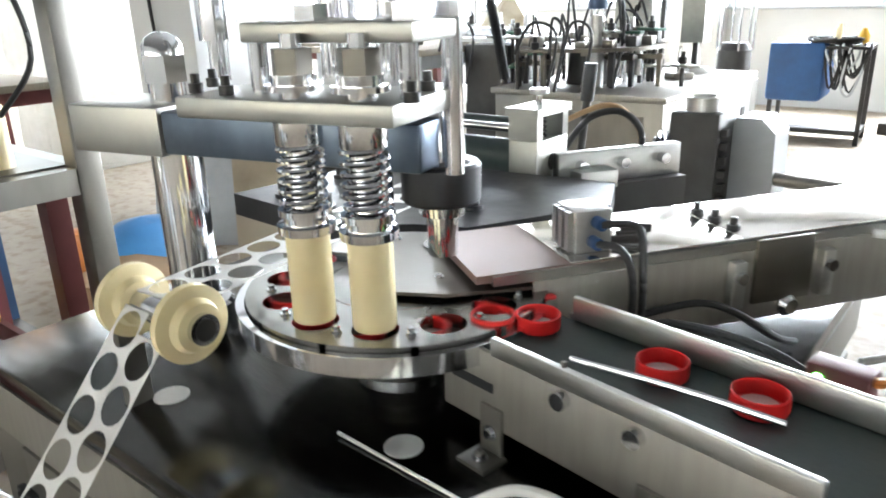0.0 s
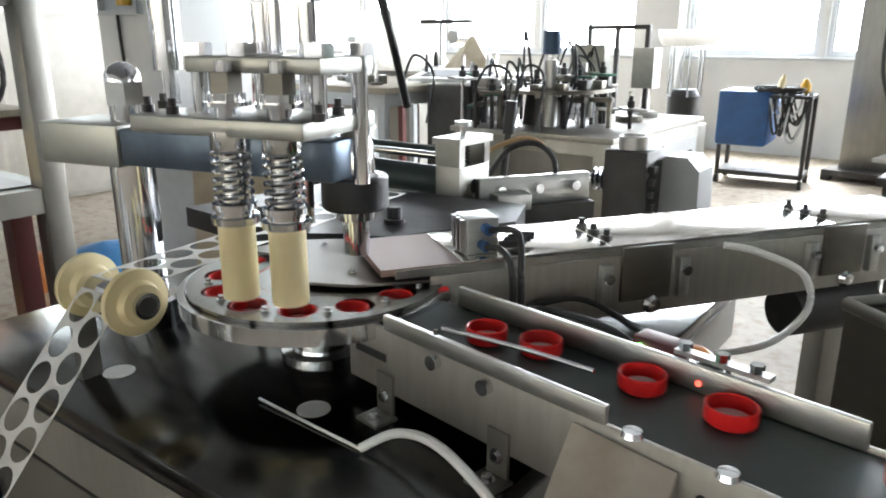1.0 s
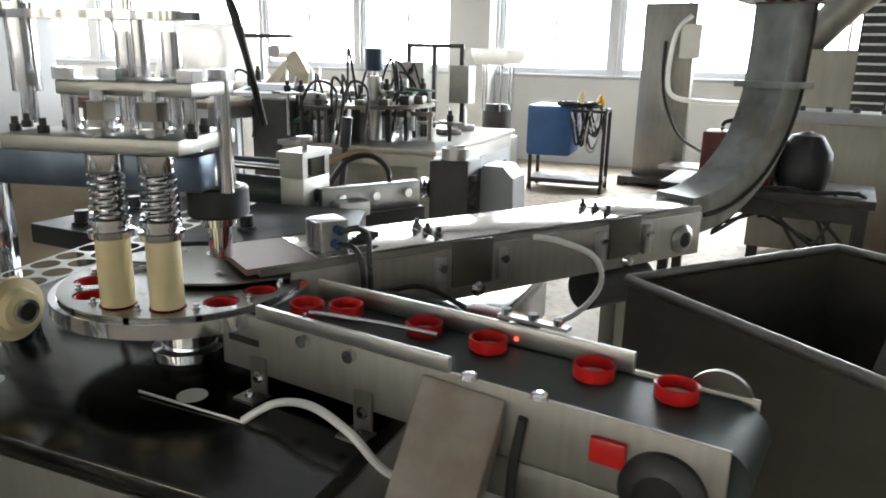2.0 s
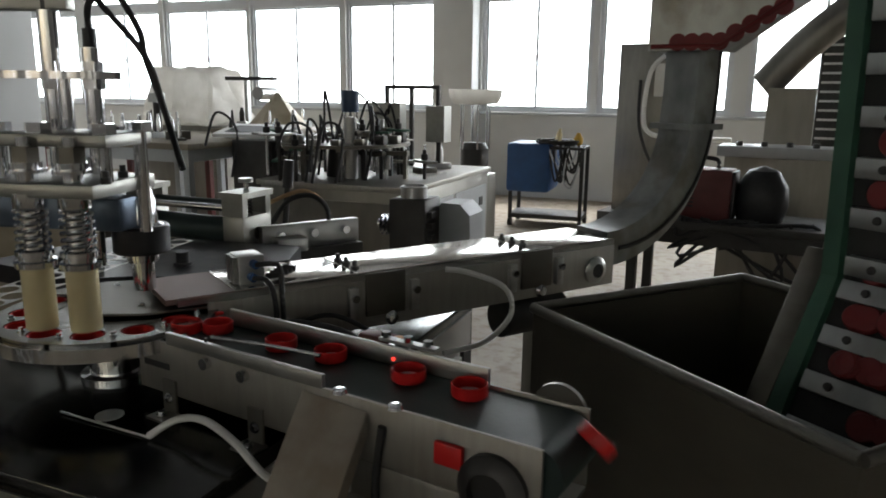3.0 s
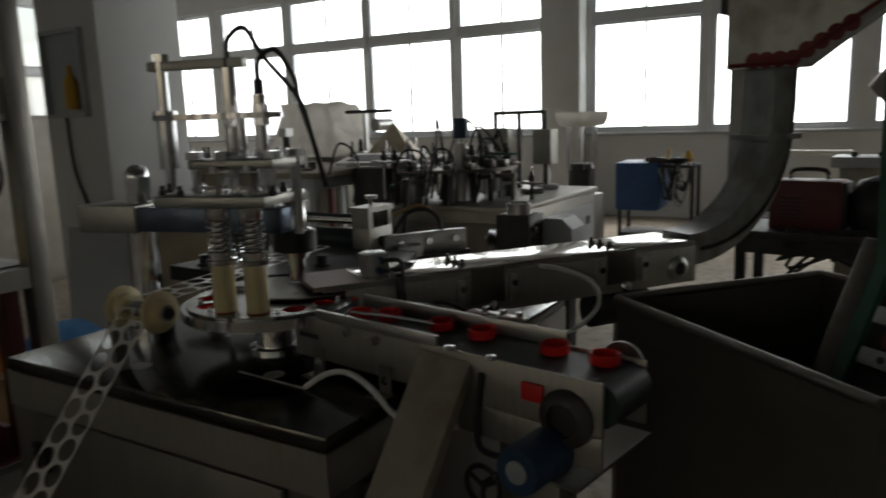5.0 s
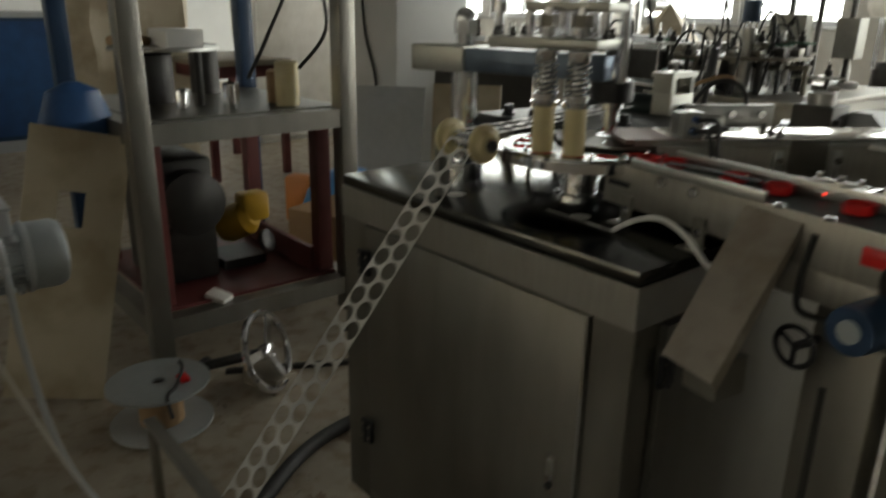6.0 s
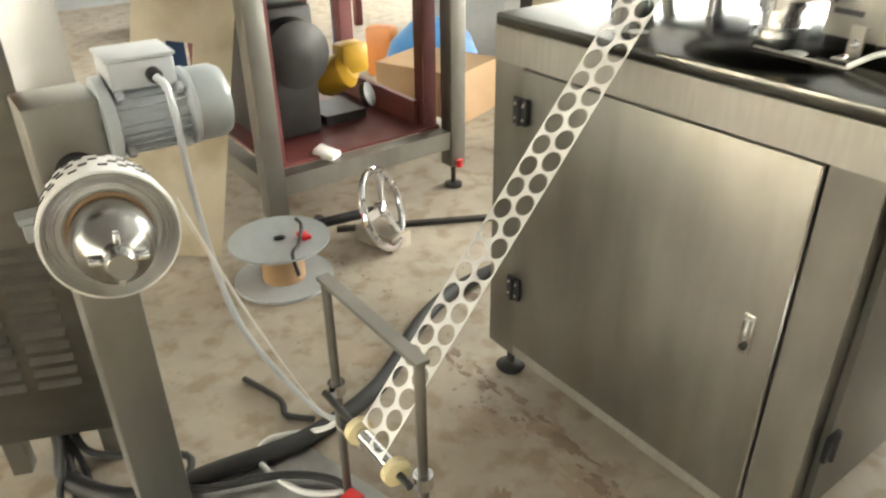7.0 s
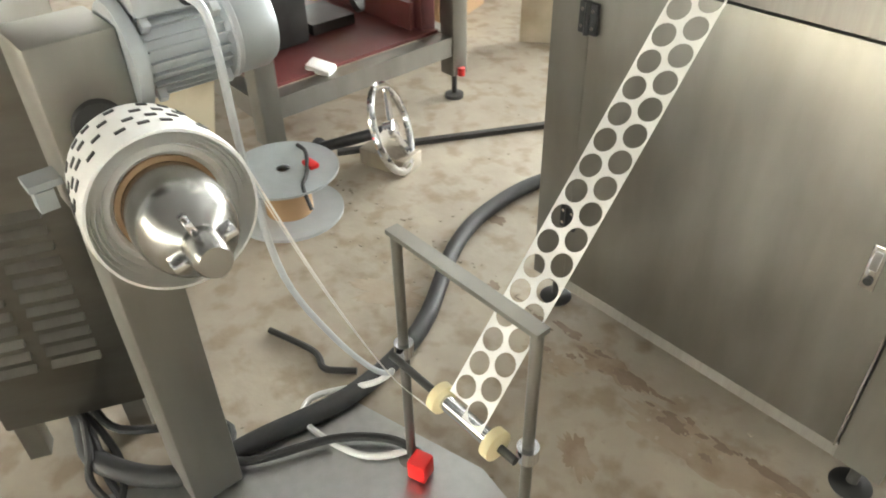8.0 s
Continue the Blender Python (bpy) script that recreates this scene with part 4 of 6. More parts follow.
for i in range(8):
    part("cap", L([(0.023, 0), (0.023, 0.004), (0.0, 0.006)], pose(-0.02 + 0.036 * i, -0.08, 0.02 + 0.02 * max(0, i - 3), 90, 0, 0), n=20), "darkened_red", hop)
part("latch", B(-0.12, -0.085, 0.16, -0.1, -0.02, 0.26), "iron", hop)
part("brace", B(0.5, 0.0, FZ - top.z, 0.54, 0.04, 0.3), "green", hop)

# ---- take-up stand, rollers and floor things ----
SITE = spread(0.3, -1.18, 1.25, 1.141)
stand = thing("takeup_stand", "square steel post with a gear motor driving the web roll", "stand")
SX, SYY = -0.845, -1.008
part("post", B(SX - 0.05, SYY - 0.05, 0.012, SX + 0.05, SYY + 0.046, 0.66, bevel=0.004), "steel", stand)
part("base_plate", prism(bmesh.new(), [(-0.84, -0.94), (-0.83, -0.69), (-0.5, -0.6), (-0.36, -0.62), (-0.36, -1.2), (-0.95, -1.2)], 0.0, 0.01), "alu", stand, "bright steel floor plate")
part("gearbox", B(SX - 0.056, SYY - 0.056, 0.66, SX + 0.056, SYY + 0.056, 0.912, bevel=0.006), "steel", stand, "square steel gearbox housing")
part("flange_ring", L([(0.03, 0), (0.034, 0.004), (0.03, 0.012), (0.022, 0.012)], pose(SX + 0.056, SYY, 0.8, 0, 84, -8)), "iron", stand)
m = pose(SX + 0.02, SYY + 0.056, 0.862, -90, 0, -2)
bm = L([(0.07, 0), (0.072, 0.004), (0.072, 0.016), (0.055, 0.02), (0.053, 0.13), (0.06, 0.134), (0.063, 0.14), (0.063, 0.19), (0.056, 0.203), (0.04, 0.208), (0.0, 0.208)], m, n=36)
motor = part("motor", bm, "grey", stand, "pale grey finned electric motor")
for i in range(24):
    part("fin", B(-0.0015, 0.05, 0.024, 0.0015, 0.062, 0.13, m=m @ pose(0, 0, 0, 0, 0, 15 * i)), "grey", motor)
part("fan_cowl_ring", L([(0.0635, 0.136), (0.066, 0.138), (0.066, 0.144), (0.0635, 0.146)], m, n=36), "ltgrey", motor)
for a in (45, 135, 225, 315):
    for z in (0.03, 0.122):
        part("lug", B(-0.007, 0.055, z - 0.006, 0.007, 0.072, z + 0.006, m=m @ pose(0, 0, 0, 0, 0, a), bevel=0.002), "ltgrey", motor)
tb = part("terminal_box", B(-0.05, 0.055, 0.02, 0.045, 0.1, 0.122, m=m @ pose(0, 0, 0, 0, 0, 180), bevel=0.005), "ltgrey", motor)
part("lid", B(-0.053, 0.1, 0.017, 0.048, 0.106, 0.125, m=m @ pose(0, 0, 0, 0, 0, 180), bevel=0.002), "ltgrey", tb)
gy = SYY + 0.14
part("gland", C((SX + 0.06, gy, 0.938), (SX + 0.085, gy, 0.935), 0.012, n=12), "black", tb)
part("shaft", C((SX + 0.04, SYY + 0.02, 0.755), (SX + 0.3, SYY - 0.02, 0.797), 0.018), "chrome", stand)
part("cable", T([(SX + 0.085, gy, 0.935), (SX + 0.11, gy + 0.01, 0.9), (SX + 0.1, gy + 0.02, 0.7), (SX + 0.07, gy + 0.06, 0.45), (SX + 0.06, gy + 0.14, 0.25), (-0.76, -0.66, 0.13), (-0.735, -0.63, 0.12)], 0.006), "ltgrey", stand)
bm = B(SX - 0.02, SYY - 0.1, 0.72, SX + 0.02, SYY - 0.057, 0.73); box(bm, SX - 0.014, SYY - 0.095, 0.685, SX + 0.014, SYY - 0.07, 0.715)
part("bracket", bm, "grey", stand)
bm = B(SX - 0.09, SYY - 0.05, 0.75, SX - 0.057, SYY + 0.05, 0.86, bevel=0.004); box(bm, SX - 0.12, SYY - 0.035, 0.78, SX - 0.09, SYY + 0.03, 0.84)
part("end_cover", bm, "grey", stand)
takeup_m = pose(-0.68, -1.003, 0.776, 0, 80.5, -8)
takeup = thing("takeup_roll", "roll of perforated white foil wound on a steel core", "web roll", takeup_m)
part("roll", L([(0.055, 0.0), (0.08, 0.0), (0.084, 0.005), (0.09, 0.135), (0.088, 0.15), (0.085, 0.151), (0.083, 0.138), (0.081, 0.147), (0.079, 0.134), (0.076, 0.144), (0.073, 0.13), (0.07, 0.138), (0.066, 0.126), (0.06, 0.132), (0.055, 0.124)], n=48), "web", takeup)
hole_me = mesh_of("hole", B(-0.006, 0.0, -0.0045, 0.006, 0.0012, 0.0045, bevel=0.0005), "iron")
for i in range(19):
    for j in range(4):
        o = new("hole", hole_me); o.parent = takeup
        zz = 0.02 + 0.032 * j
        o.matrix_basis = pose(0, 0, 0, 0, 0, i * 360 / 19 + j * 9 + 4 * math.sin(i * 1.7)) @ pose(0, 0.0838 + 0.0462 * zz, zz)
part("core", L([(0.05, 0.0), (0.055, 0.0), (0.055, 0.13), (0.05, 0.132), (0.046, 0.12), (0.04, 0.12)], n=36), "card", takeup)
part("hub", L([(0.046, 0.03), (0.05, 0.145), (0.052, 0.17), (0.05, 0.2), (0.044, 0.222), (0.034, 0.236), (0.021, 0.242), (0.019, 0.244), (0.018, 0.284), (0.015, 0.291), (0.0, 0.291)], n=36), "disc", takeup)
for i in range(4):
    part("hub_rib", B(-0.004, 0.018, 0.225, 0.004, 0.034, 0.262, m=pose(0, 0, 0, 0, 0, 90 * i + 20), bevel=0.002), "chrome", takeup)
rng = random.Random(21)
for i in range(5):
    a, b = rng.uniform(-0.012, 0.012), rng.uniform(-0.02, 0.02)
    bm = tube(bmesh.new(), [(-0.59 + a, -0.915, 0.79 + b), (-0.585 + a, -0.84, 0.56 + b * 0.5), (-0.575 + a * 0.7, -0.75, 0.33), (-0.56 + a * 2, -0.682, 0.205)], 0.0006, n=5)
    single("film_strand", bm, "film", "thin clear plastic strand running from the roll to the lower roller", "strand", group="film strands")

SITE = Matrix.Identity(4)
fr = thing("roller_frame", "slim steel frame holding the lower web roller", "frame")
FX0, FX1, FY = -0.744, -0.406, -0.617
part("post", C((FX0, FY, FZ + 0.012), (FX0, FY, 0.472), 0.0105), "steel", fr)
part("post", C((FX1, FY, FZ + 0.012), (FX1, FY, 0.472), 0.0105), "steel", fr)
part("crossbar", B(FX0 - 0.012, FY - 0.014, 0.466, FX1 + 0.012, FY + 0.014, 0.476), "steel", fr)
for x in (FX0, FX1):
    part("clamp", L([(0.02, 0), (0.02, 0.03)], pose(x, FY, 0.17)), "chrome", fr)
RYY = FY - 0.03
part("shaft", C((FX0, RYY, 0.185), (FX1, RYY, 0.185), 0.008), "iron", fr)
part("roller", C((-0.6, RYY, 0.185), (-0.45, RYY, 0.185), 0.016), "chrome", fr)
for x in (-0.605, -0.465):
    part("flange", L([(0.016, 0), (0.03, 0), (0.03, 0.018), (0.016, 0.022)], pose(x, RYY, 0.185, 0, 90, 0)), "nylon", fr)
for x in (FX0, FX1):
    part("foot", L([(0.03, 0), (0.03, 0.014)], pose(x, FY, FZ)), "steel", fr)

SITE = spread(0.3, -1.18, 1.25, 1.141)
ctl = thing("control_cabinet", "dark stainless control cabinet with louvres and a red stop button", "cabinet")
cm = pose(-1.03, -1.035, 0, 0, 0, -23)
part("body", B(-0.4, -0.26, 0.1, 0, 0, 1.4, m=cm, bevel=0.006), "dsteel", ctl)
lv = bmesh.new()
prism(lv, [(0, 0), (0.012, 0.004), (0.0, 0.016)], 0.0, 0.085)
lv_me = mesh_of("louvre", lv, "dsteel")
for i in range(11):
    for m in (cm @ pose(0.0, -0.045, 0.24 + 0.032 * i, 90, 0, 0), cm @ pose(0.0, -0.155, 0.24 + 0.032 * i, 90, 0, 0), cm @ pose(-0.06, -0.26, 0.24 + 0.032 * i, 90, 0, -90), cm @ pose(-0.24, -0.26, 0.24 + 0.032 * i, 90, 0, -90)):
        o = new("louvre", lv_me); o.parent = ctl; o.matrix_basis = m
part("button_plate", C(cm @ Vector((0.0, -0.06, 0.96)), cm @ Vector((0.005, -0.06, 0.96)), 0.035), "yellow", ctl)
part("stop_button", C(cm @ Vector((0.005, -0.06, 0.96)), cm @ Vector((0.025, -0.06, 0.96)), 0.022), "red", ctl)
for x, y in ((-0.37, -0.23), (-0.03, -0.23), (-0.37, -0.03), (-0.03, -0.03)):
    part("leg", B(x - 0.02, y - 0.02, 0, x + 0.02, y + 0.02, 0.1, m=cm), "steel", ctl)
for i in range(3):
    single("floor_cable", T([(-1.13 + 0.03 * i, -1.15, 0.09), (-1.06 + 0.02 * i, -1.13 - 0.02 * i, 0.05), (-0.98, -1.13 - 0.03 * i, 0.012), (-0.9 + 0.05 * i, -1.17, 0.012), (-0.86, -1.24 - 0.04 * i, 0.022)], 0.008), "rubber", "black cable coming out under the control cabinet", "cable", group="floor cables")
single("supply_cable", T([(-1.16, -1.14, 0.1), (-1.11, -1.15, 0.05), (-1.016, -1.16, 0.024), (-0.88, -1.06, 0.024), (-0.847, -0.878, 0.024), (-0.821, -0.67, 0.024), (-0.88, -0.44, 0.024), (-1.06, -0.17, 0.024), (-1.13, 0.03, 0.024), (-1.13, 0.26, 0.024), (-1.02, 0.5, 0.024)], 0.022, n=12), "rubber",
       "thick black supply cable across the floor", "cable")
single("signal_cable", T([(-1.12, -1.12, 0.1), (-1.04, -1.1, 0.05), (-0.93, -0.93, 0.03), (-0.825, -0.955, 0.03), (-0.745, -0.786, 0.03), (-0.669, -0.702, 0.03), (-0.6, -0.68, 0.03), (-0.565, -0.69, 0.03)], 0.009), "rubber", "thin black cable on the floor plate", "cable")
single("loose_cord", T([(-0.74, -0.63, 0.12), (-0.795, -0.644, 0.05), (-0.873, -0.751, 0.02), (-0.82, -0.8, 0.02), (-0.685, -0.765, 0.02), (-0.63, -0.69, 0.02), (-0.66, -0.66, 0.02)], 0.007), "white", "pale cord looped on the floor plate", "cord")
single("red_plug", B(-0.02, -0.02, 0, 0.02, 0.02, 0.05, m=pose(-0.57, -0.7, 0.014, 0, 0, 20), bevel=0.006), "red", "small red plug lying by the frame", "plug")
single("bent_rod", T([(-1.131, -0.707, 0.01), (-1.0, -0.668, 0.01), (-0.94, -0.68, 0.01), (-0.91, -0.66, 0.01), (-0.88, -0.63, 0.01)], 0.008), "iron", "bent dark steel rod lying on the floor", "rod")

reel = thing("cable_reel", "grey plastic cable reel lying flat on the floor", "reel", pose(-1.55, -0.39, 0))
part("flange", L([(0.02, 0.14), (0.155, 0.14), (0.16, 0.143), (0.16, 0.15), (0.02, 0.15), (0.02, 0.14)], n=48), "grey", reel)
part("flange", L([(0.0, 0.0), (0.16, 0.0), (0.16, 0.01), (0.0, 0.01)], n=48), "ltgrey", reel)
part("drum", L([(0.07, 0.01), (0.07, 0.14)], n=32), "card", reel)
part("lead", T([(-0.08, 0.1, 0.155), (0.0, 0.08, 0.17), (0.08, 0.03, 0.156), (0.14, -0.02, 0.16), (0.17, -0.02, 0.1)], 0.006), "rubber", reel)
part("red_tie", B(0.02, 0.05, 0.15, 0.07, 0.08, 0.165, bevel=0.004), "red", reel)

wheel = thing("steering_wheel", "chrome steering handwheel on a dark shaft lying on the floor", "handwheel", pose(-1.5, -0.03, 0.165, 0, 70, 38))
bm = bmesh.new()
tube(bm, [(0.135 * math.cos(2 * math.pi * i / 32), 0.135 * math.sin(2 * math.pi * i / 32), 0) for i in range(33)], 0.013, n=10, k=1)
part("rim", bm, "chrome", wheel)
for a in (20, 140, 260):
    part("spoke", B(0.02, -0.014, -0.006, 0.13, 0.014, 0.004, m=pose(0, 0, 0, 0, 0, a)), "chrome", wheel)
part("hub", L([(0.028, -0.02), (0.028, 0.012), (0.02, 0.016), (0.0, 0.016)]), "chrome", wheel)
part("shaft", C((0, 0, -0.02), (0, 0, -0.26), 0.018), "black", wheel)
part("joint", C((0, -0.03, -0.27), (0, 0.03, -0.27), 0.025), "black", wheel)
single("timber_block", B(-0.09, -0.05, 0, 0.09, 0.05, 0.06, m=pose(-1.56, 0.0, 0, 0, 0, 15), bevel=0.006), "wood", "short dark timber block on the floor", "block")
single("floor_bar", B(-0.5, -0.012, 0, 0.5, 0.012, 0.016, m=pose(-1.5, 0.35, 0, 0, 0, 62)), "iron", "rusty flat steel bar on the floor", "bar")
# floor litter and stains
rng = random.Random(31)
SITE = Matrix.Translation((0, 0, FZ))
spots = [(-0.56, -0.05, 0.07, 0.03, 6), (-0.4, -0.09, 0.05, 0.025, -4), (-0.16, -0.05, 0.1, 0.018, 2), (-1.3, 0.2, 0.05, 0.03, 10), (-0.78, -0.03, 0.06, 0.02, 0)]
spots += [(rng.uniform(-1.1, 0.05), -0.03 - abs(rng.gauss(0, 0.05)), rng.uniform(0.006, 0.035), rng.uniform(0.004, 0.014), rng.uniform(-20, 20)) for i in range(46)]
bm = bmesh.new()
for i, (x, y, sx, sy, a) in enumerate(spots):
    pts = []
    for t in range(0, 360, 12):
        c, s1 = math.cos(radians(t)), math.sin(radians(t))
        k = 0.75 + 0.45 * noise.noise(Vector((c * 2.2, s1 * 2.2, i * 3.1))) + 0.2 * noise.noise(Vector((c * 6, s1 * 6, i)))
        pts.append((sx * c * k, sy * s1 * k))
    prism(bm, pts, 0.0004, 0.0012 + 0.00003 * i, pose(x, y, 0, 0, 0, a))
wide = bmesh.new()
for i, (x, y, sx, sy, a) in enumerate(((-0.62, -0.05, 0.13, 0.045, -6), (-0.28, -0.1, 0.3, 0.08, 4), (-0.75, -0.16, 0.12, 0.06, 20), (0.12, -0.14, 0.2, 0.09, -8), (-0.05, -0.28, 0.1, 0.05, 15), (-1.25, -0.3, 0.14, 0.07, 30), (-0.5, -0.33, 0.08, 0.04, -25))):
    pts = []
    for t in range(0, 360, 5):
        c, s1 = math.cos(radians(t)), math.sin(radians(t))
        k = 0.8 + 0.4 * noise.noise(Vector((c * 2.0, s1 * 2.0, i * 5.3))) + 0.3 * noise.noise(Vector((c * 7, s1 * 7, i))) + 0.12 * noise.noise(Vector((c * 20, s1 * 20, i)))
        pts.append((sx * c * k, sy * s1 * k))
    prism(wide, pts, 0.0001, 0.0003 + 0.00002 * i, pose(x, y, 0, 0, 0, a))
structure("rust_stains", wide, "rust", "wide faded rust-brown stains on the concrete by the machine", "stain")
structure("oil_stains", bm, "oil", "rusty oil stains on the concrete along the machine", "stain")
rng = random.Random(3)
bm = bmesh.new()
for i in range(420):
    x, y, s = rng.uniform(-2.2, 0.3), rng.uniform(-1.0, 1.5) if i % 2 else -abs(rng.gauss(0, 0.12)), rng.uniform(0.0015, 0.006)
    box(bm, -s, -s * 0.7, 0, s, s * 0.7, s * 0.6, m=pose(x, y, 0, 0, 0, rng.uniform(0, 180)))
tagged(part("floor_grit", bm, "concrete"), "grit and chips scattered over the floor", "grit", "", "stuff")

# ---- steel bench by the pillar ----
SITE = Matrix.Translation((-0.05, -0.08, 0)) @ spread(0.3, -1.18, 1.25, 1.141)
bench = thing("steel_bench", "square-tube steel bench with tall uprights and cluttered shelves", "bench")
bx0, bx1, by0, by1 = -2.6, -1.75, -0.22, 0.56
for x, y, z in ((bx1, by0, 1.85), (bx1, by1, 1.85), (bx0, by0, 1.85), (bx0, by1, 1.85)):
    part("upright", B(x - 0.035, y - 0.035, 0.1, x + 0.035, y + 0.035, z, bevel=0.004), "steel" if x > bx0 else "blue", bench, "" if x > bx0 else "dark blue painted upright")
for z in (0.86, 0.18):
    part("rail", B(bx1 - 0.03, by0 + 0.035, z, bx1 + 0.03, by1 - 0.035, z + 0.07), "steel", bench)
    part("rail", B(bx0 - 0.03, by0 + 0.035, z, bx0 + 0.03, by1 - 0.035, z + 0.07), "steel", bench)
    part("rail", B(bx0 + 0.035, by0 - 0.03, z, bx1 - 0.035, by0 + 0.03, z + 0.07), "steel", bench)
    part("rail", B(bx0 + 0.035, by1 - 0.03, z, bx1 - 0.035, by1 + 0.03, z + 0.07), "steel", bench)
for z in (1.42, 1.74):
    for w in ((bx1 - 0.02, by0 + 0.035, bx1 + 0.02, by1 - 0.035), (bx0 - 0.02, by0 + 0.035, bx0 + 0.02, by1 - 0.035), (bx0 + 0.035, by0 - 0.02, bx1 - 0.035, by0 + 0.02), (bx0 + 0.035, by1 - 0.02, bx1 - 0.035, by1 + 0.02)):
        part("shelf_rail", B(w[0], w[1], z, w[2], w[3], z + 0.024), "dsteel", bench)
part("worktop", B(bx0 + 0.03, by0 + 0.03, 0.925, bx1 - 0.03, by1 - 0.03, 0.935), "dsteel", bench)
part("shelf", B(bx0 + 0.03, by0 + 0.03, 1.44, bx1 - 0.03, by1 - 0.03, 1.45), "dsteel", bench)
for x in (bx0 + 0.12, bx1 - 0.1):
    for y in (by0 + 0.06, by1 - 0.06):
        part("inner_leg", B(x - 0.03, y - 0.03, 0.25, x + 0.03, y + 0.03, 0.86), "redpaint", bench, "dark red painted steel leg")
part("tray", B(bx0 + 0.04, by0 + 0.04, 0.25, bx1 - 0.04, by1 - 0.04, 0.262), "redpaint", bench)
part("tray_rim", B(bx0 + 0.1, by1 - 0.12, 0.262, bx1 - 0.1, by1 - 0.1, 0.36), "redpaint", bench)
for x in (bx0, bx1):
    for y in (by0, by1):
        bm = L([(0.035, 0), (0.035, 0.015), (0.01, 0.02), (0.01, 0.1)], pose(x, y, 0))
        part("foot", bm, "iron", bench)
part("red_knob", C((bx1 + 0.04, by1, 0.1), (bx1 + 0.04, by1, 0.13), 0.014), "red", bench)
single("paper_scrap", B(-0.045, -0.03, 0, 0.045, 0.03, 0.025, m=pose(-1.8, 0.02, 0.252, 8, 12, 30), bevel=0.008), "paper", "crumpled white paper scrap on the lower rail", "paper")
gm = thing("gear_motor", "dark gear motor under the bench", "motor")
part("box", B(-2.35, -0.12, 0.262, -2.0, 0.12, 0.75, bevel=0.02), "iron", gm)
part("housing", L([(0.1, 0), (0.12, 0.02), (0.12, 0.1), (0.05, 0.13), (0.0, 0.13)], pose(-2.0, 0.0, 0.6, 0, 90, 0)), "iron", gm)
yg = thing("yellow_pump", "small yellow painted pump with a dark body", "pump")
part("body", L([(0.06, 0), (0.075, 0.03), (0.075, 0.13), (0.05, 0.16)], pose(-2.2, 0.22, 0.4, 0, 65, 40)), "yellow", yg)
part("top", B(-2.16, 0.26, 0.44, -2.06, 0.38, 0.56, bevel=0.02), "yellow", yg)
part("face", L([(0.05, 0), (0.05, 0.02), (0.02, 0.03), (0, 0.03)], pose(-2.03, 0.33, 0.36, 0, 70, 40)), "iron", yg)
part("base", B(-2.25, 0.16, 0.262, -2.05, 0.34, 0.3), "iron", yg)
board = thing("leaning_board", "cream painted board leaning against the bench", "board")
up = Vector((-0.07, 0.217, 0.865)).normalized()
left = Vector((-0.07, -0.185, 0.085))
left = (left - up * left.dot(up)).normalized()
bmx = Matrix.Translation((-1.77, -0.43, 0.004)) @ Matrix((left, up.cross(left), up)).transposed().to_4x4()
bm = bmesh.new()
box(bm, 0, -0.012, 0.0, 0.3, 0.012, 0.58, m=bmx); box(bm, 0, -0.012, 0.7, 0.3, 0.012, 0.9, m=bmx)
box(bm, 0, -0.012, 0.58, 0.12, 0.012, 0.7, m=bmx); box(bm, 0.2, -0.012, 0.58, 0.3, 0.012, 0.7, m=bmx)
part("panel", bm, "cream", board)
single("blue_jacket", L([(0.02, 0), (0.09, 0.05), (0.1, 0.2), (0.07, 0.3), (0.02, 0.33)], pose(-2.01, -0.335, 0.72) @ Matrix.Diagonal((0.6, 1.2, 1, 1))), "bluecloth", "dark blue cloth hanging over the board", "cloth")
# bench clutter
press2 = thing("bench_press", "small bench tool with a round dark body and a disc table", "bench tool")
part("body", L([(0.09, 0), (0.09, 0.18), (0.07, 0.2)], pose(-2.25, 0.0, 0.935)), "iron", press2)
part("disc", L([(0.2, 0.2), (0.2, 0.212)], pose(-2.2, 0.05, 0.935), n=36), "alu", press2)
part("box", B(-2.28, 0.02, 1.147, -2.08, 0.16, 1.21, bevel=0.004), "white", press2)
part("cloth", B(-2.34, -0.12, 1.147, -2.24, 0.02, 1.18, bevel=0.012), "card", press2)
part("support", C((-2.06, 0.12, 0.935), (-2.06, 0.12, 1.135), 0.014), "iron", press2)
for x, y, r, h, mt, lb in ((-1.92, 0.18, 0.03, 0.09, "chrome", "short polished steel bushing"), (-1.98, 0.02, 0.022, 0.07, "chrome", "short polished steel bushing"), (-1.9, 0.4, 0.045, 0.16, "nylon", "cream nylon cylinder"), (-2.0, 0.42, 0.05, 0.12, "card", "brown roll of tape"), (-2.45, 0.3, 0.06, 0.2, "iron", "dark steel sleeve")):
    single("sleeve", L([(r * 0.5, 0), (r, 0), (r, h), (r * 0.9, h + 0.004), (r * 0.5, h), (r * 0.5, h * 0.3)], pose(x, y, 0.935)), mt, lb + " on the bench", "sleeve", group="bench sleeves")
tangle = thing("cable_tangle", "tangle of black cables on the upper shelf", "cables")
rng = random.Random(9)
for i in range(18):
    pts = [(-2.15 + rng.uniform(-.25, .25) + 0.12 * math.cos(j), 0.2 + rng.uniform(-.1, .1) + 0.16 * math.sin(j), 1.462 + rng.uniform(0, 0.09)) for j in range(6)]
    part("cable", T(pts, 0.007, n=6), "rubber", tangle)
part("cable", T([(-1.85, 0.42, 1.46), (-1.72, 0.44, 1.4), (-1.7, 0.46, 1.22), (-1.8, 0.4, 1.08)], 0.007, n=6), "rubber", tangle)
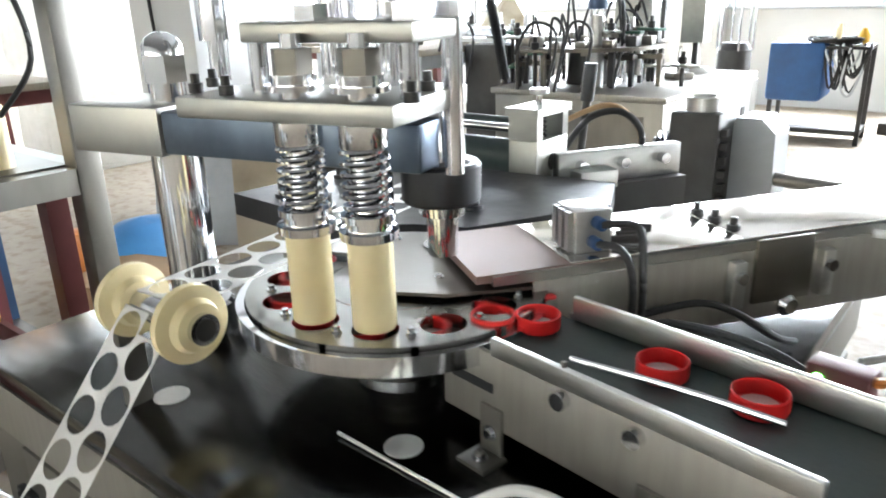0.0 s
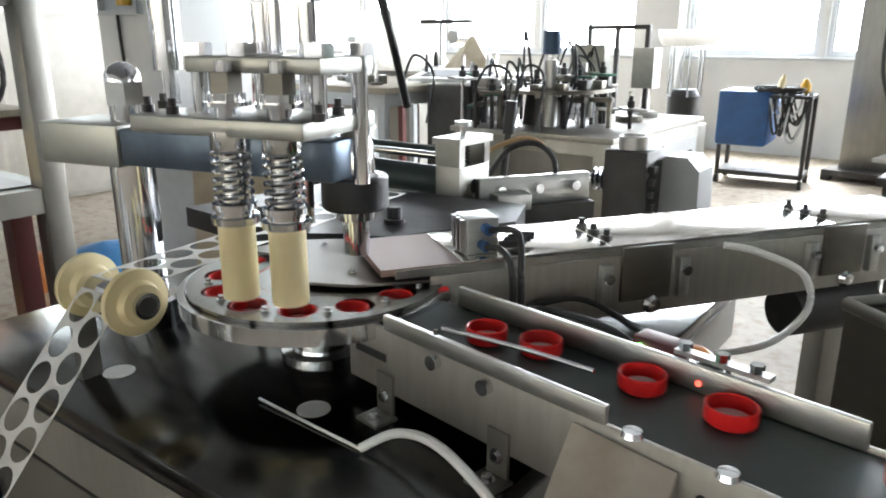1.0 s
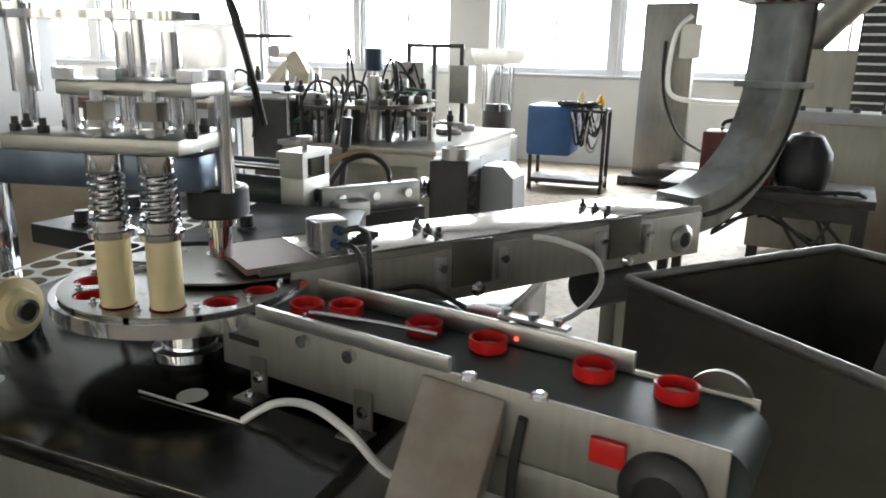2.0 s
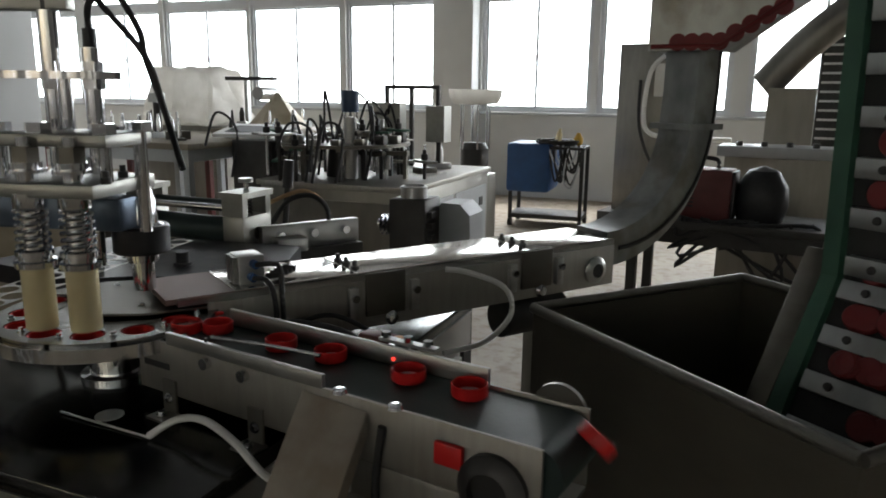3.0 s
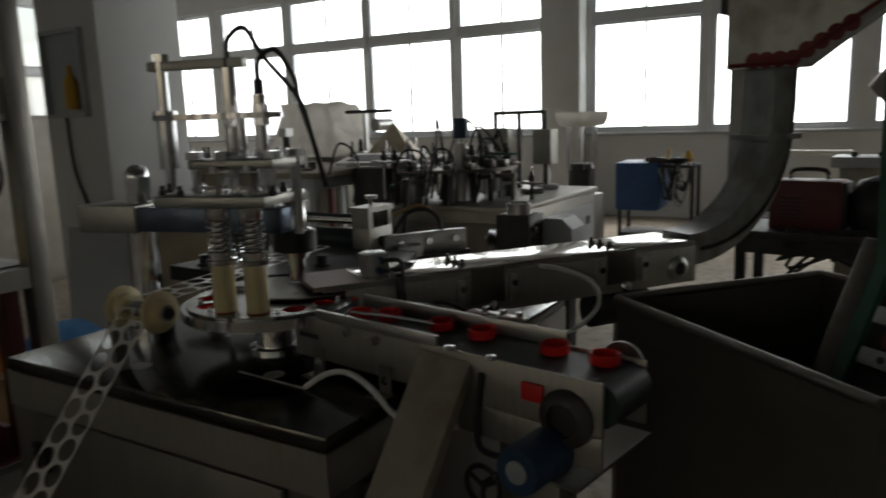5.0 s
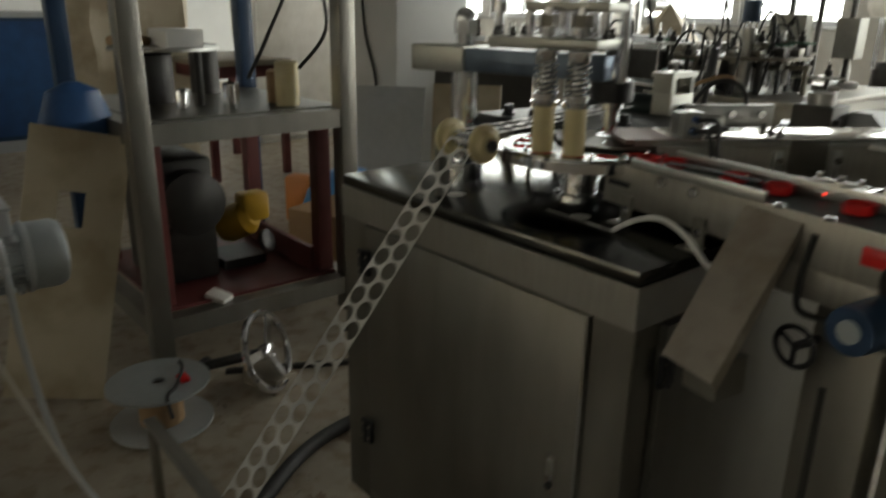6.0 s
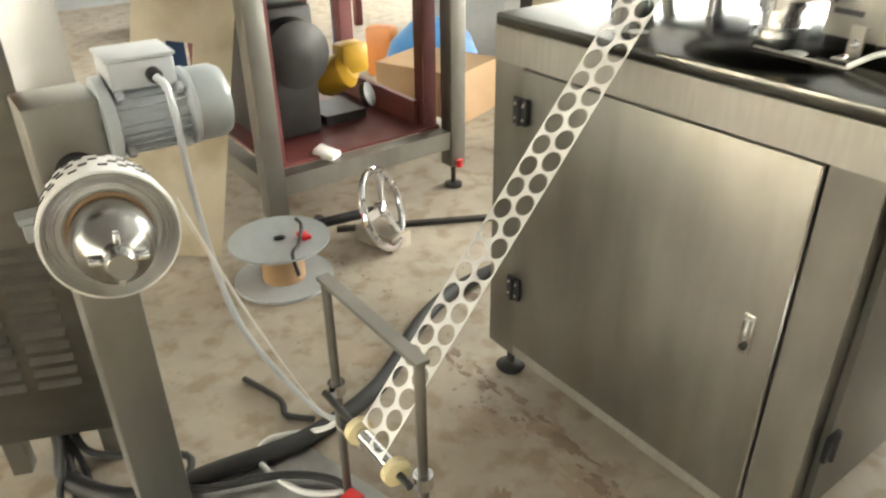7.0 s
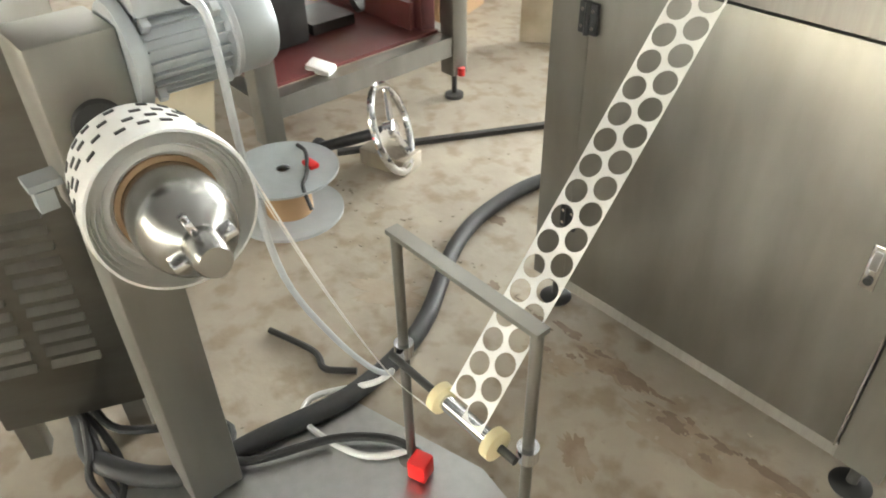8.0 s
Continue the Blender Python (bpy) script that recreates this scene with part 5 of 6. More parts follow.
part("cable", T([(-1.9, 0.3, 1.46), (-1.72, 0.33, 1.4), (-1.74, 0.25, 1.2), (-1.85, 0.22, 1.05)], 0.007, n=6), "rubber", tangle)
single("blue_bag", L([(0.0, 0), (0.16, 0.02), (0.22, 0.12), (0.18, 0.26), (0.09, 0.36), (0.0, 0.38)], pose(-3.0, 1.35, 0.0) @ Matrix.Diagonal((1.0, 1.4, 1, 1)), n=18), "bluebag", "crumpled blue plastic bag on the floor", "bag")
single("cardboard_box", B(-0.25, -0.2, 0, 0.25, 0.2, 0.26, m=pose(-2.6, 1.1, 0, 0, 0, 20)), "card", "brown cardboard box on the floor", "box")
single("orange_jug", B(-0.09, -0.06, 0, 0.09, 0.06, 0.3, m=pose(-3.3, 1.2, 0, 0, 0, 30), bevel=0.03), "orange", "orange plastic jug on the floor", "jug")
single("grey_board", B(-0.25, -0.01, 0, 0.25, 0.01, 0.8, m=pose(-3.4, 1.9, 0, -16, 0, 40)), "ltgrey", "pale grey panel leaning by the pillar", "panel")
single("brown_board", B(-0.3, -0.01, 0, 0.3, 0.01, 0.95, m=pose(-2.6, 2.05, 0, -8, 0, 40)), "iron", "dark brown panel leaning behind the machine", "panel")
single("white_board", B(-0.16, -0.01, 0, 0.16, 0.01, 0.97, m=pose(-1.84, 1.24, 0, -8, 0, 38)), "cream", "cream board leaning behind the machine", "board")
for i in range(4):
    bc = thing("blue_cabinet", "tall blue and grey steel cabinet", "cabinet", pose(-7.0, -1.6 + 0.82 * i, 0), "blue cabinets")
    part("body", B(-0.3, 0, 0.1, 0.25, 0.8, 1.15), "blue", bc); part("base", B(-0.3, 0, 0, 0.27, 0.8, 0.1), "ltgrey", bc)
    part("edge", B(0.25, -0.012, 0.1, 0.262, 0.012, 1.15), "ltgrey", bc); part("top_rail", B(-0.3, 0, 1.15, 0.27, 0.8, 1.2), "ltgrey", bc)
    part("door", B(0.25, 0.03, 0.14, 0.258, 0.77, 1.12), "bluecloth", bc)

SITE = Matrix.Translation((0, 0, FZ))
for dx, dy, dw, dh, dm, dl in ((-6.6, 0.55, 1.05, 1.6, "cream", "stack covered with a hanging grey-brown sheet"), (-7.4, 2.6, 1.3, 1.75, "film", "machine covered with a hanging clear plastic sheet")):
    drape = thing("draped_stack", dl, "covered stack", pose(dx, dy, 0), "covered stacks")
    bm = B(0, 0, 0, 0.6, dw, dh, bevel=0.05)
    bmesh.ops.subdivide_edges(bm, edges=bm.edges[:], cuts=5, use_grid_fill=True)
    for v in bm.verts:
        v.co += Vector((noise.noise(Vector((v.co.y * 7, v.co.x * 7, v.co.z * 0.8))), noise.noise(v.co * 5), 0)) * 0.06 * (1 if v.co.z > 0.05 else 0)
    part("sheet", bm, dm, drape)

# ---- background machines ----
SITE = Matrix.Identity(4)


def table_machine(x, y, w, d, h, label, top="wood", leg="redpaint", turn=0):
    o = thing("work_table", label, "table", pose(x, y, 0, 0, 0, turn), "work tables")
    part("top", B(0, 0, h - 0.05, w, d, h, bevel=0.004), top, o)
    for lx in (0.03, w - 0.09):
        for ly in (0.03, d - 0.09):
            part("leg", B(lx, ly, FZ, lx + 0.06, ly + 0.06, h - 0.05), leg, o)
    part("apron", B(0.09, 0.03, h - 0.15, w - 0.09, 0.06, h - 0.05), leg, o)
    part("apron", B(w - 0.09, 0.09, h - 0.15, w - 0.05, d - 0.09, h - 0.05), leg, o)
    return o


table_machine(-4.6, 3.9, 1.2, 1.2, 0.98, "worn wooden-topped steel work table", "wood", "ltgrey")
table_machine(-6.3, 4.6, 1.6, 1.2, 0.95, "worn steel work table with dark red legs", "wood")
table_machine(-9.0, 4.8, 1.8, 1.0, 0.9, "worn steel work table with dark red legs", "wood")
table_machine(-6.5, 1.4, 1.2, 0.8, 0.85, "worn steel work table with dark red legs", "wood")
table_machine(-9.5, 1.5, 1.6, 0.9, 0.85, "worn steel work table with dark red legs", "wood")

SITE = spread(0.6, -0.65, 1.39, 1.27)
far = thing("assembly_machine", "stainless assembly machine base with two doors", "machine")
fx0, fx1, fy0, fy1, fh = -2.15, -1.15, 3.1, 4.5, 0.86
AF = 1.39 - (1.39 - FZ) / 1.27
part("body", B(fx0, fy0, AF + 0.06, fx1, fy1, fh - 0.03, bevel=0.004), "steel", far)
part("top", B(fx0 - 0.02, fy0 - 0.02, fh - 0.03, fx1 + 0.02, fy1 + 0.02, fh, bevel=0.004), "steel_h", far)
for i in range(2):
    d = part("door", B(fx1, fy0 + 0.1 + 0.65 * i, AF + 0.1, fx1 + 0.006, fy0 + 0.7 + 0.65 * i, fh - 0.12), "ltgrey", far)
    part("vent", B(fx1 + 0.006, fy0 + 0.55 + 0.65 * i, 0.6, fx1 + 0.01, fy0 + 0.62 + 0.65 * i, 0.66), "iron", d)
d = part("front_door", B(fx0 + 0.1, fy0 - 0.006, AF + 0.1, fx1 - 0.1, fy0, fh - 0.1), "steel", far)
for x in (fx0 + 0.05, fx1 - 0.05):
    for y in (fy0 + 0.05, fy1 - 0.05):
        part("foot", C((x, y, AF), (x, y, AF + 0.06), 0.025), "iron", far)
dial = thing("dial_table", "dark dial table crowded with tooling and cylinders", "dial table")
DX, DY = -1.78, 3.5
part("disc", L([(0.0, 0), (0.42, 0), (0.42, 0.02), (0.0, 0.02)], pose(DX, DY, fh + 0.2), n=40), "dsteel", dial)
part("stem", L([(0.12, 0), (0.1, 0.2)], pose(DX, DY, fh)), "iron", dial)
rng = random.Random(11)
for i in range(16):
    a = 2 * math.pi * i / 16
    x, y = DX + 0.36 * math.cos(a), DY + 0.36 * math.sin(a)
    part("fixture", B(x - 0.03, y - 0.03, fh + 0.22, x + 0.03, y + 0.03, fh + 0.25 + rng.uniform(0, 0.04), bevel=0.004), rng.choice(("dsteel", "iron", "steel")), dial)
for i in range(14):
    a = 2 * math.pi * (i + rng.random() * 0.5) / 14
    r = rng.uniform(0.3, 0.5)
    x, y = DX + r * math.cos(a), DY + r * 0.9 * math.sin(a)
    h = rng.uniform(0.14, 0.32)
    part("station_post", B(x - 0.012, y - 0.012, fh, x + 0.012, y + 0.012, fh + h), rng.choice(("dsteel", "iron", "black")), dial)
    part("station_arm", B(-0.02, -0.02, 0, 0.2, 0.02, 0.025, m=pose(x, y, fh + h - 0.03, 0, 0, math.degrees(a) + 180)), "dsteel", dial)
    part("air_cylinder", C((x - 0.12 * math.cos(a), y - 0.12 * math.sin(a), fh + h - 0.12), (x - 0.12 * math.cos(a), y - 0.12 * math.sin(a), fh + h + 0.05), 0.018), rng.choice(("iron", "chrome", "alu")), dial)
for i in range(14):
    x, y = DX + rng.uniform(-0.55, 0.5), DY + rng.uniform(-0.6, 0.6)
    x2, y2 = x + rng.uniform(-0.25, 0.25), y + rng.uniform(-0.25, 0.25)
    part("hose", T([(x, y, fh + 0.02), (x + 0.05, y, fh + 0.3), ((x + x2) / 2, (y + y2) / 2, fh + rng.uniform(0.35, 0.55)), (x2, y2, fh + 0.2)], 0.008, n=6), "rubber", dial)
for i in range(16):
    a, r = rng.uniform(0, 2 * math.pi), rng.uniform(0.2, 0.55)
    x, y, h = DX + r * math.cos(a), DY + r * 0.9 * math.sin(a), rng.uniform(0.08, 0.3)
    m = pose(x, y, fh + h, 0, 0, rng.uniform(0, 180))
    part("tool_plate", B(-rng.uniform(0.05, 0.14), -0.04, 0, rng.uniform(0.05, 0.12), 0.04, 0.014, m=m, bevel=0.002), rng.choice(("plate", "dsteel", "green", "steel")), dial)
    part("plate_post", C((x, y, fh), (x, y, fh + h), 0.011, n=12), rng.choice(("chrome", "iron")), dial)
    part("spool", L([(0.016, 0.014), (0.022, 0.02), (0.022, 0.05), (0.012, 0.055), (0.012, 0.08)], m, n=14), rng.choice(("chrome", "iron", "black")), dial)
part("post", C((DX + 0.1, DY - 0.1, fh), (DX + 0.1, DY - 0.1, fh + 0.38), 0.045), "alu", dial)
part("motor", C((DX + 0.1, DY - 0.1, fh + 0.41), (DX + 0.1, DY - 0.1, fh + 0.54), 0.054, n=24), "blue", dial, "dark blue motor on top")
for i in range(3):
    part("stud", C((DX + 0.1 + 0.04 * math.cos(i * 2.1), DY - 0.1 + 0.04 * math.sin(i * 2.1), fh + 0.37), (DX + 0.1 + 0.04 * math.cos(i * 2.1), DY - 0.1 + 0.04 * math.sin(i * 2.1), fh + 0.41), 0.01), "chrome", dial)
bm = bmesh.new()
for x, z0 in ((-1.88, 1.3), (-1.68, fh), (-1.47, 1.2)):
    box(bm, x - 0.014, 4.29, z0, x + 0.014, 4.318, 1.415)
box(bm, -1.894, 4.288, 1.415, -1.456, 4.32, 1.443)
single("gantry", bm, "iron", "dark square-tube gantry over the machine", "gantry")
tm = thing("tin_guard", "dull sheet metal guard boxes on thin legs", "guard")
part("shell", B(-1.86, 3.98, 1.14, -1.62, 4.08, 1.32), "plate", tm)
part("shell", B(-1.5, 4.15, 1.05, -1.36, 4.28, 1.3), "plate", tm)
part("leg", B(-1.76, 4.01, fh, -1.73, 4.04, 1.14), "iron", tm)
part("leg", B(-1.44, 4.2, fh, -1.41, 4.23, 1.05), "iron", tm)

bowl = thing("bowl_feeder", "translucent round bowl feeder on a pedestal", "bowl feeder", pose(-1.44, 5.0, 0) @ Matrix.Diagonal((0.72, 0.72, 1, 1)))
part("pedestal", B(-0.2, -0.2, AF, 0.2, 0.2, 0.75, bevel=0.01), "steel", bowl)
part("drive", L([(0.16, 0.75), (0.16, 0.95), (0.12, 1.0)]), "iron", bowl)
for a in range(0, 360, 60):
    part("rod", C((0.17 * math.cos(radians(a)), 0.17 * math.sin(radians(a)), 0.95), (0.17 * math.cos(radians(a)), 0.17 * math.sin(radians(a)), 1.3), 0.012), "chrome", bowl)
part("bowl", L([(0.1, 1.3), (0.25, 1.31), (0.29, 1.36), (0.3, 1.42), (0.285, 1.42), (0.27, 1.36), (0.22, 1.33), (0.0, 1.33)], n=36), "film", bowl)

SITE = Matrix.Identity(4)
cart = thing("blue_cart", "dark steel cart draped with a blue sheet", "cart", pose(-2.0, 7.78, FZ, 0, 0, 4))
for x in (0.02, 0.86):
    for y in (0.02, 0.5):
        part("post", B(x - 0.02, y - 0.02, 0.1, x + 0.02, y + 0.02, 0.95), "iron", cart)
        part("castor", C((x - 0.02, y, 0.05), (x + 0.02, y, 0.05), 0.05), "rubber", cart)
part("base", B(0, 0, 0.1, 0.88, 0.52, 0.15), "iron", cart)
part("shelf", B(0, 0, 0.93, 0.88, 0.52, 0.96), "iron", cart)
bm = B(-0.04, -0.03, 0.42, 0.5, 0.56, 1.0, bevel=0.04)
for v in bm.verts:
    v.co += Vector((noise.noise(v.co * 5), noise.noise(v.co * 5 + Vector((7, 0, 0))), 0)) * 0.04
part("sheet", bm, "bluecloth", cart, "blue sheet hanging over one half")
bm = bmesh.new()
for i in range(8):
    tube(bm, [(rng.uniform(0.3, 0.8), rng.uniform(0.0, 0.4), 0.98 + rng.uniform(0, 0.06)) for j in range(4)], 0.016, n=6)
part("hoses", bm, "iron", cart)
for i in range(12):
    x0, x1 = rng.uniform(0.45, 0.7), rng.uniform(0.6, 0.9)
    part("hose", T([(x0, rng.uniform(-0.03, 0.3), 0.97), (x0 + 0.03, -0.04, rng.uniform(0.75, 0.9)), ((x0 + x1) / 2, -0.05 + rng.uniform(0, 0.3), rng.uniform(0.5, 0.75)), (x1, -0.03, rng.uniform(0.75, 0.9)), (x1, rng.uniform(0, 0.3), 0.98)], 0.012, n=6), rng.choice(("iron", "rubber", "ltgrey")), cart)
part("bottle", L([(0.035, 0.0), (0.035, 0.13), (0.018, 0.17), (0.018, 0.19)], pose(0.55, 0.1, 0.98, 0, 8, 0)), "nylon", cart)
part("hang_cord", T([(0.7, -0.02, 0.95), (0.66, -0.05, 0.6), (0.75, -0.04, 0.5), (0.84, -0.02, 0.8)], 0.012), "ltgrey", cart)
single("yellow_ball", L([(0.0, 0), (0.05, 0.03), (0.055, 0.09), (0.02, 0.16), (0.0, 0.16)], pose(-1.25, 8.1, FZ + 0.96)), "yellow", "small yellow bag on the cart", "bag")

wt = table_machine(-0.1, 4.2, 1.2, 0.6, 0.62, "dark steel table carrying a welding set", "iron", "iron", turn=-6)
weld = thing("welding_set", "red welding power source with a carrying handle", "welder", pose(0.12, 4.3, 0.62, 0, 0, -6))
part("case", B(0, 0, 0, 0.42, 0.24, 0.32, bevel=0.012), "redpaint", weld)
part("handle", T([(0.1, 0.12, 0.32), (0.12, 0.12, 0.38), (0.3, 0.12, 0.38), (0.32, 0.12, 0.32)], 0.014), "black", weld)
for i in range(6):
    part("vent", B(0.06, -0.004, 0.08 + 0.025 * i, 0.2, 0.0, 0.09 + 0.025 * i), "black", weld)
part("end", B(0.42, 0.02, 0.01, 0.44, 0.22, 0.31, bevel=0.004), "black", weld)
single("welding_mask", L([(0.15, 0), (0.18, 0.1), (0.17, 0.22), (0.1, 0.32), (0.0, 0.35)], pose(0.72, 4.4, 0.62) @ Matrix.Diagonal((0.9, 0.8, 1, 1))), "black", "black welding mask on the table", "mask")
for i in range(7):
    bm = bmesh.new()
    tube(bm, [(0.15 + rng.uniform(0, 0.9), 4.15 + rng.uniform(0, 0.1), 0.64 - rng.uniform(0, 0.5) * (j % 2)) for j in range(5)], 0.012, n=6)
    single("welding_cable", bm, "rubber", "black welding cable looping from the table", "cable", group="welding cables")

rm = thing("hopper_machine", "stainless machine with a sloped hopper and console", "machine", pose(0.45, 5.6, FZ, 0, 0, -4) @ Matrix.Diagonal((1, 1, 1.17, 1)))
part("body", B(0, 0, 0.1, 1.0, 0.8, 0.95, bevel=0.006), "steel", rm)
part("console", B(-0.05, -0.1, 0.95, 1.05, 0.3, 1.02, bevel=0.006), "ltgrey", rm)
for i in range(5):
    part("button", C((0.1 + 0.18 * i, 0.0, 1.02), (0.1 + 0.18 * i, 0.0, 1.05), 0.025), "iron", rm)
part("tower", B(0.25, 0.35, 1.02, 0.6, 0.7, 1.4), "steel", rm)
bm = prism(bmesh.new(), [(1.0, 0.4), (1.5, 0.85), (1.5, 1.05), (1.0, 1.05)], 0.0, 0.7, pose(0, 0.75, 0, 90, 0, 0))
part("hopper", bm, "steel", rm)
part("leg", B(0.02, 0.02, 0, 0.1, 0.1, 0.1), "iron", rm); part("leg", B(0.9, 0.02, 0, 0.98, 0.1, 0.1), "iron", rm)
part("pipe", T([(0.2, 0.5, 1.4), (0.5, 0.5, 1.7), (0.9, 0.5, 2.0)], 0.12, n=14), "steel", rm)
ladder = thing("cleat_conveyor", "upright conveyor with rows of white pockets", "conveyor", pose(1.12, 6.5, 0.92, -8, 0, -8) @ Matrix.Diagonal((0.55, 1, 0.66, 1)))
part("frame", B(0, 0, 0, 0.5, 0.1, 1.5), "iron", ladder)
for i in range(12):
    part("slat", B(0.03, -0.02, 0.06 + 0.12 * i, 0.47, 0.0, 0.085 + 0.12 * i), "white", ladder)
part("leg", B(0.2, 0.02, -1.66, 0.26, 0.08, 0.0), "iron", ladder)
tp = thing("panel_machine", "tall flat stainless panel with a feeder arm", "machine", pose(-0.95, 8.9, FZ, 0, 0, -10) @ Matrix.Diagonal((0.95, 1, 0.97, 1)))
part("panel", B(0, 0, 0.12, 0.65, 0.12, 2.25, bevel=0.004), "steel", tp)
part("base", B(-0.1, -0.25, 0.05, 0.8, 0.3, 0.12), "iron", tp)
for x in (-0.05, 0.75):
    part("foot", B(x - 0.05, -0.25, 0, x + 0.05, -0.15, 0.05), "iron", tp)
part("arm", T([(0.6, -0.03, 2.1), (0.45, -0.1, 1.9), (0.4, -0.12, 1.4), (0.5, -0.15, 1.15), (0.9, -0.15, 1.1), (1.5, -0.1, 1.1)], 0.03), "white", tp)
part("bracket", B(0.5, -0.08, 1.6, 0.75, 0.0, 2.0), "alu", tp)
part("cable", T([(0.3, -0.03, 1.8), (0.35, -0.1, 1.2), (0.6, -0.15, 0.7), (0.9, -0.1, 0.5)], 0.02), "rubber", tp)
part("low_tray", B(0.5, -0.5, 0.3, 1.2, 0.0, 0.34), "alu", tp)
for i, (x, y, z) in enumerate(((1.5, 5.0, 0.0), (1.35, 4.2, 0.0), (1.55, 5.02, 0.46))):
    bx = thing("carton", "brown cardboard carton stacked on the floor", "carton", pose(x, y, z + FZ, 0, 0, -8 + 5 * i), "cartons")
    part("body", B(0, 0, 0, 0.75, 0.5, 0.45, bevel=0.006), "card", bx)
    part("tape", B(0.0, 0.22, 0.45, 0.75, 0.28, 0.452), "cream", bx)

# covered machine, tray and open laptop-like panel on the worn table
cov = thing("covered_machine", "machine wrapped in translucent plastic sheeting", "machine", pose(-5.35, 6.3, 0))
part("base", B(-0.5, -0.4, FZ, 0.7, 0.5, 1.0), "steel", cov)
bm = B(-0.55, -0.42, 1.0, 0.55, 0.42, 1.62, bevel=0.06)
bmesh.ops.subdivide_edges(bm, edges=bm.edges[:], cuts=7, use_grid_fill=True)
for v in bm.verts:
    s = 1.0 - 0.55 * max(0, v.co.z - 1.0)
    v.co.x *= s; v.co.y *= s
    fold = noise.noise(Vector((v.co.x * 9, v.co.y * 9, v.co.z * 1.5)))
    v.co += Vector((fold * 0.07, fold * 0.07, noise.noise(v.co * 4 + Vector((0, 5, 2))) * 0.07))
part("sheet", bm, "film", cov, "translucent wrinkled plastic sheet")
part("arm", B(0.45, -0.05, 1.5, 1.1, 0.03, 1.54), "iron", cov)
part("arm_post", B(0.7, -0.04, 1.0, 0.74, 0.02, 1.5), "alu", cov)
part("head", C((1.0, -0.2, 1.36), (1.0, 0.1, 1.36), 0.07), "alu", cov)
bm = bmesh.new()
cyl(bm, (-4.06, 6.05, 1.0), (-4.06, 6.05, 1.37), 0.36, 0.02, n=5)
single("paper_cone", bm, "cream", "brown paper bundle folded to a peak", "paper bundle")
table_machine(-4.6, 5.6, 1.1, 0.9, 1.0, "worn wooden-topped steel work table", "wood", "ltgrey")
pan = thing("framed_panel", "white framed dark panel lying on the table", "panel", pose(-3.62, 4.45, 1.0, 10, 0, 8))
part("frame", B(0, 0, 0, 0.55, 0.4, 0.03), "white", pan); part("screen", B(0.08, 0.08, 0.03, 0.47, 0.32, 0.034), "iron", pan)
st = thing("drill_stand", "small dark steel column tool on the table", "tool", pose(-4.25, 4.5, 0.98))
part("column", C((0, 0, 0), (0, 0, 0.34), 0.035), "iron", st); part("base", B(-0.1, -0.08, 0, 0.1, 0.08, 0.03), "iron", st)
part("head", B(-0.05, -0.05, 0.3, 0.05, 0.05, 0.38), "alu", st)
single("dark_chassis", B(0, 0, FZ, 0.4, 0.5, 0.99, m=pose(-3.38, 4.4, 0), bevel=0.01), "iron", "dark machine chassis standing on the floor", "chassis")

# feed rollers over the die bed
SITE = spread(0.5, -0.5, 1.37, 1.18)
ru = thing("feed_roller_unit", "dark green rubber feed roller between steel end blocks", "roller unit")
RZZ = 1.045
part("roller", C((-0.69, 0.72, 1.085), (-0.45, 0.72, 1.085), 0.03, n=24), "belt", ru)
part("press_roller", C((-0.69, 0.735, 1.137), (-0.45, 0.735, 1.137), 0.014, n=20), "belt", ru)
part("tie_bar", C((-0.69, 0.69, 1.14), (-0.45, 0.69, 1.14), 0.007), "chrome", ru)
for x in (-0.745, -0.45):
    bm = B(x, 0.67, RZZ, x + 0.055, 0.77, 1.125, bevel=0.002)
    box(bm, x, 0.67, 1.125, x + 0.055, 0.688, 1.165); box(bm, x, 0.752, 1.125, x + 0.055, 0.77, 1.165)
    box(bm, x - 0.004, 0.665, 1.165, x + 0.059, 0.775, 1.178)
    part("end_block", bm, "plate", ru)
    pts = [(x + 0.03 + 0.01 * math.cos(2 * math.pi * i / 10), 0.72 + 0.01 * math.sin(2 * math.pi * i / 10), 1.126 + 0.038 * i / 50) for i in range(51)]
    part("spring", T(pts, 0.002, n=5, k=1), "iron", ru)
    part("screw", C((x + 0.028, 0.72, 1.178), (x + 0.028, 0.72, 1.196), 0.006), "chrome", ru)
    part("screw_head", C((x + 0.028, 0.72, 1.196), (x + 0.028, 0.72, 1.205), 0.016), "alu", ru)
    part("bore", C((x + 0.0555, 0.72, 1.085), (x + 0.057, 0.72, 1.085), 0.014), "iron", ru)
spm = pose(-0.385, 0.715, 0, 0, 0, 58)
part("side_plate", B(0.0, -0.01, 1.045, 0.24, 0.012, 1.1, m=spm, bevel=0.002), "alu", ru)
for x in (0.04, 0.12, 0.2):
    part("bolt", C(spm @ Vector((x, -0.01, 1.078)), spm @ Vector((x, -0.026, 1.078)), 0.009, n=12), "chrome", ru)
part("small_block", B(0.02, -0.05, 1.045, 0.09, -0.012, 1.075, m=spm, bevel=0.002), "alu", ru)
part("lever", C((-0.41, 0.84, 1.045), (-0.4, 0.85, 1.2), 0.007), "iron", ru)
part("lever_knob", C((-0.402, 0.848, 1.17), (-0.398, 0.852, 1.235), 0.012), "black", ru)
part("hose", T([spm @ Vector(v) for v in ((0.16, 0.0, 1.05), (0.17, 0.01, 1.12), (0.14, 0.03, 1.155), (0.09, 0.05, 1.145), (0.06, 0.08, 1.09))], 0.006), "rubber", ru)
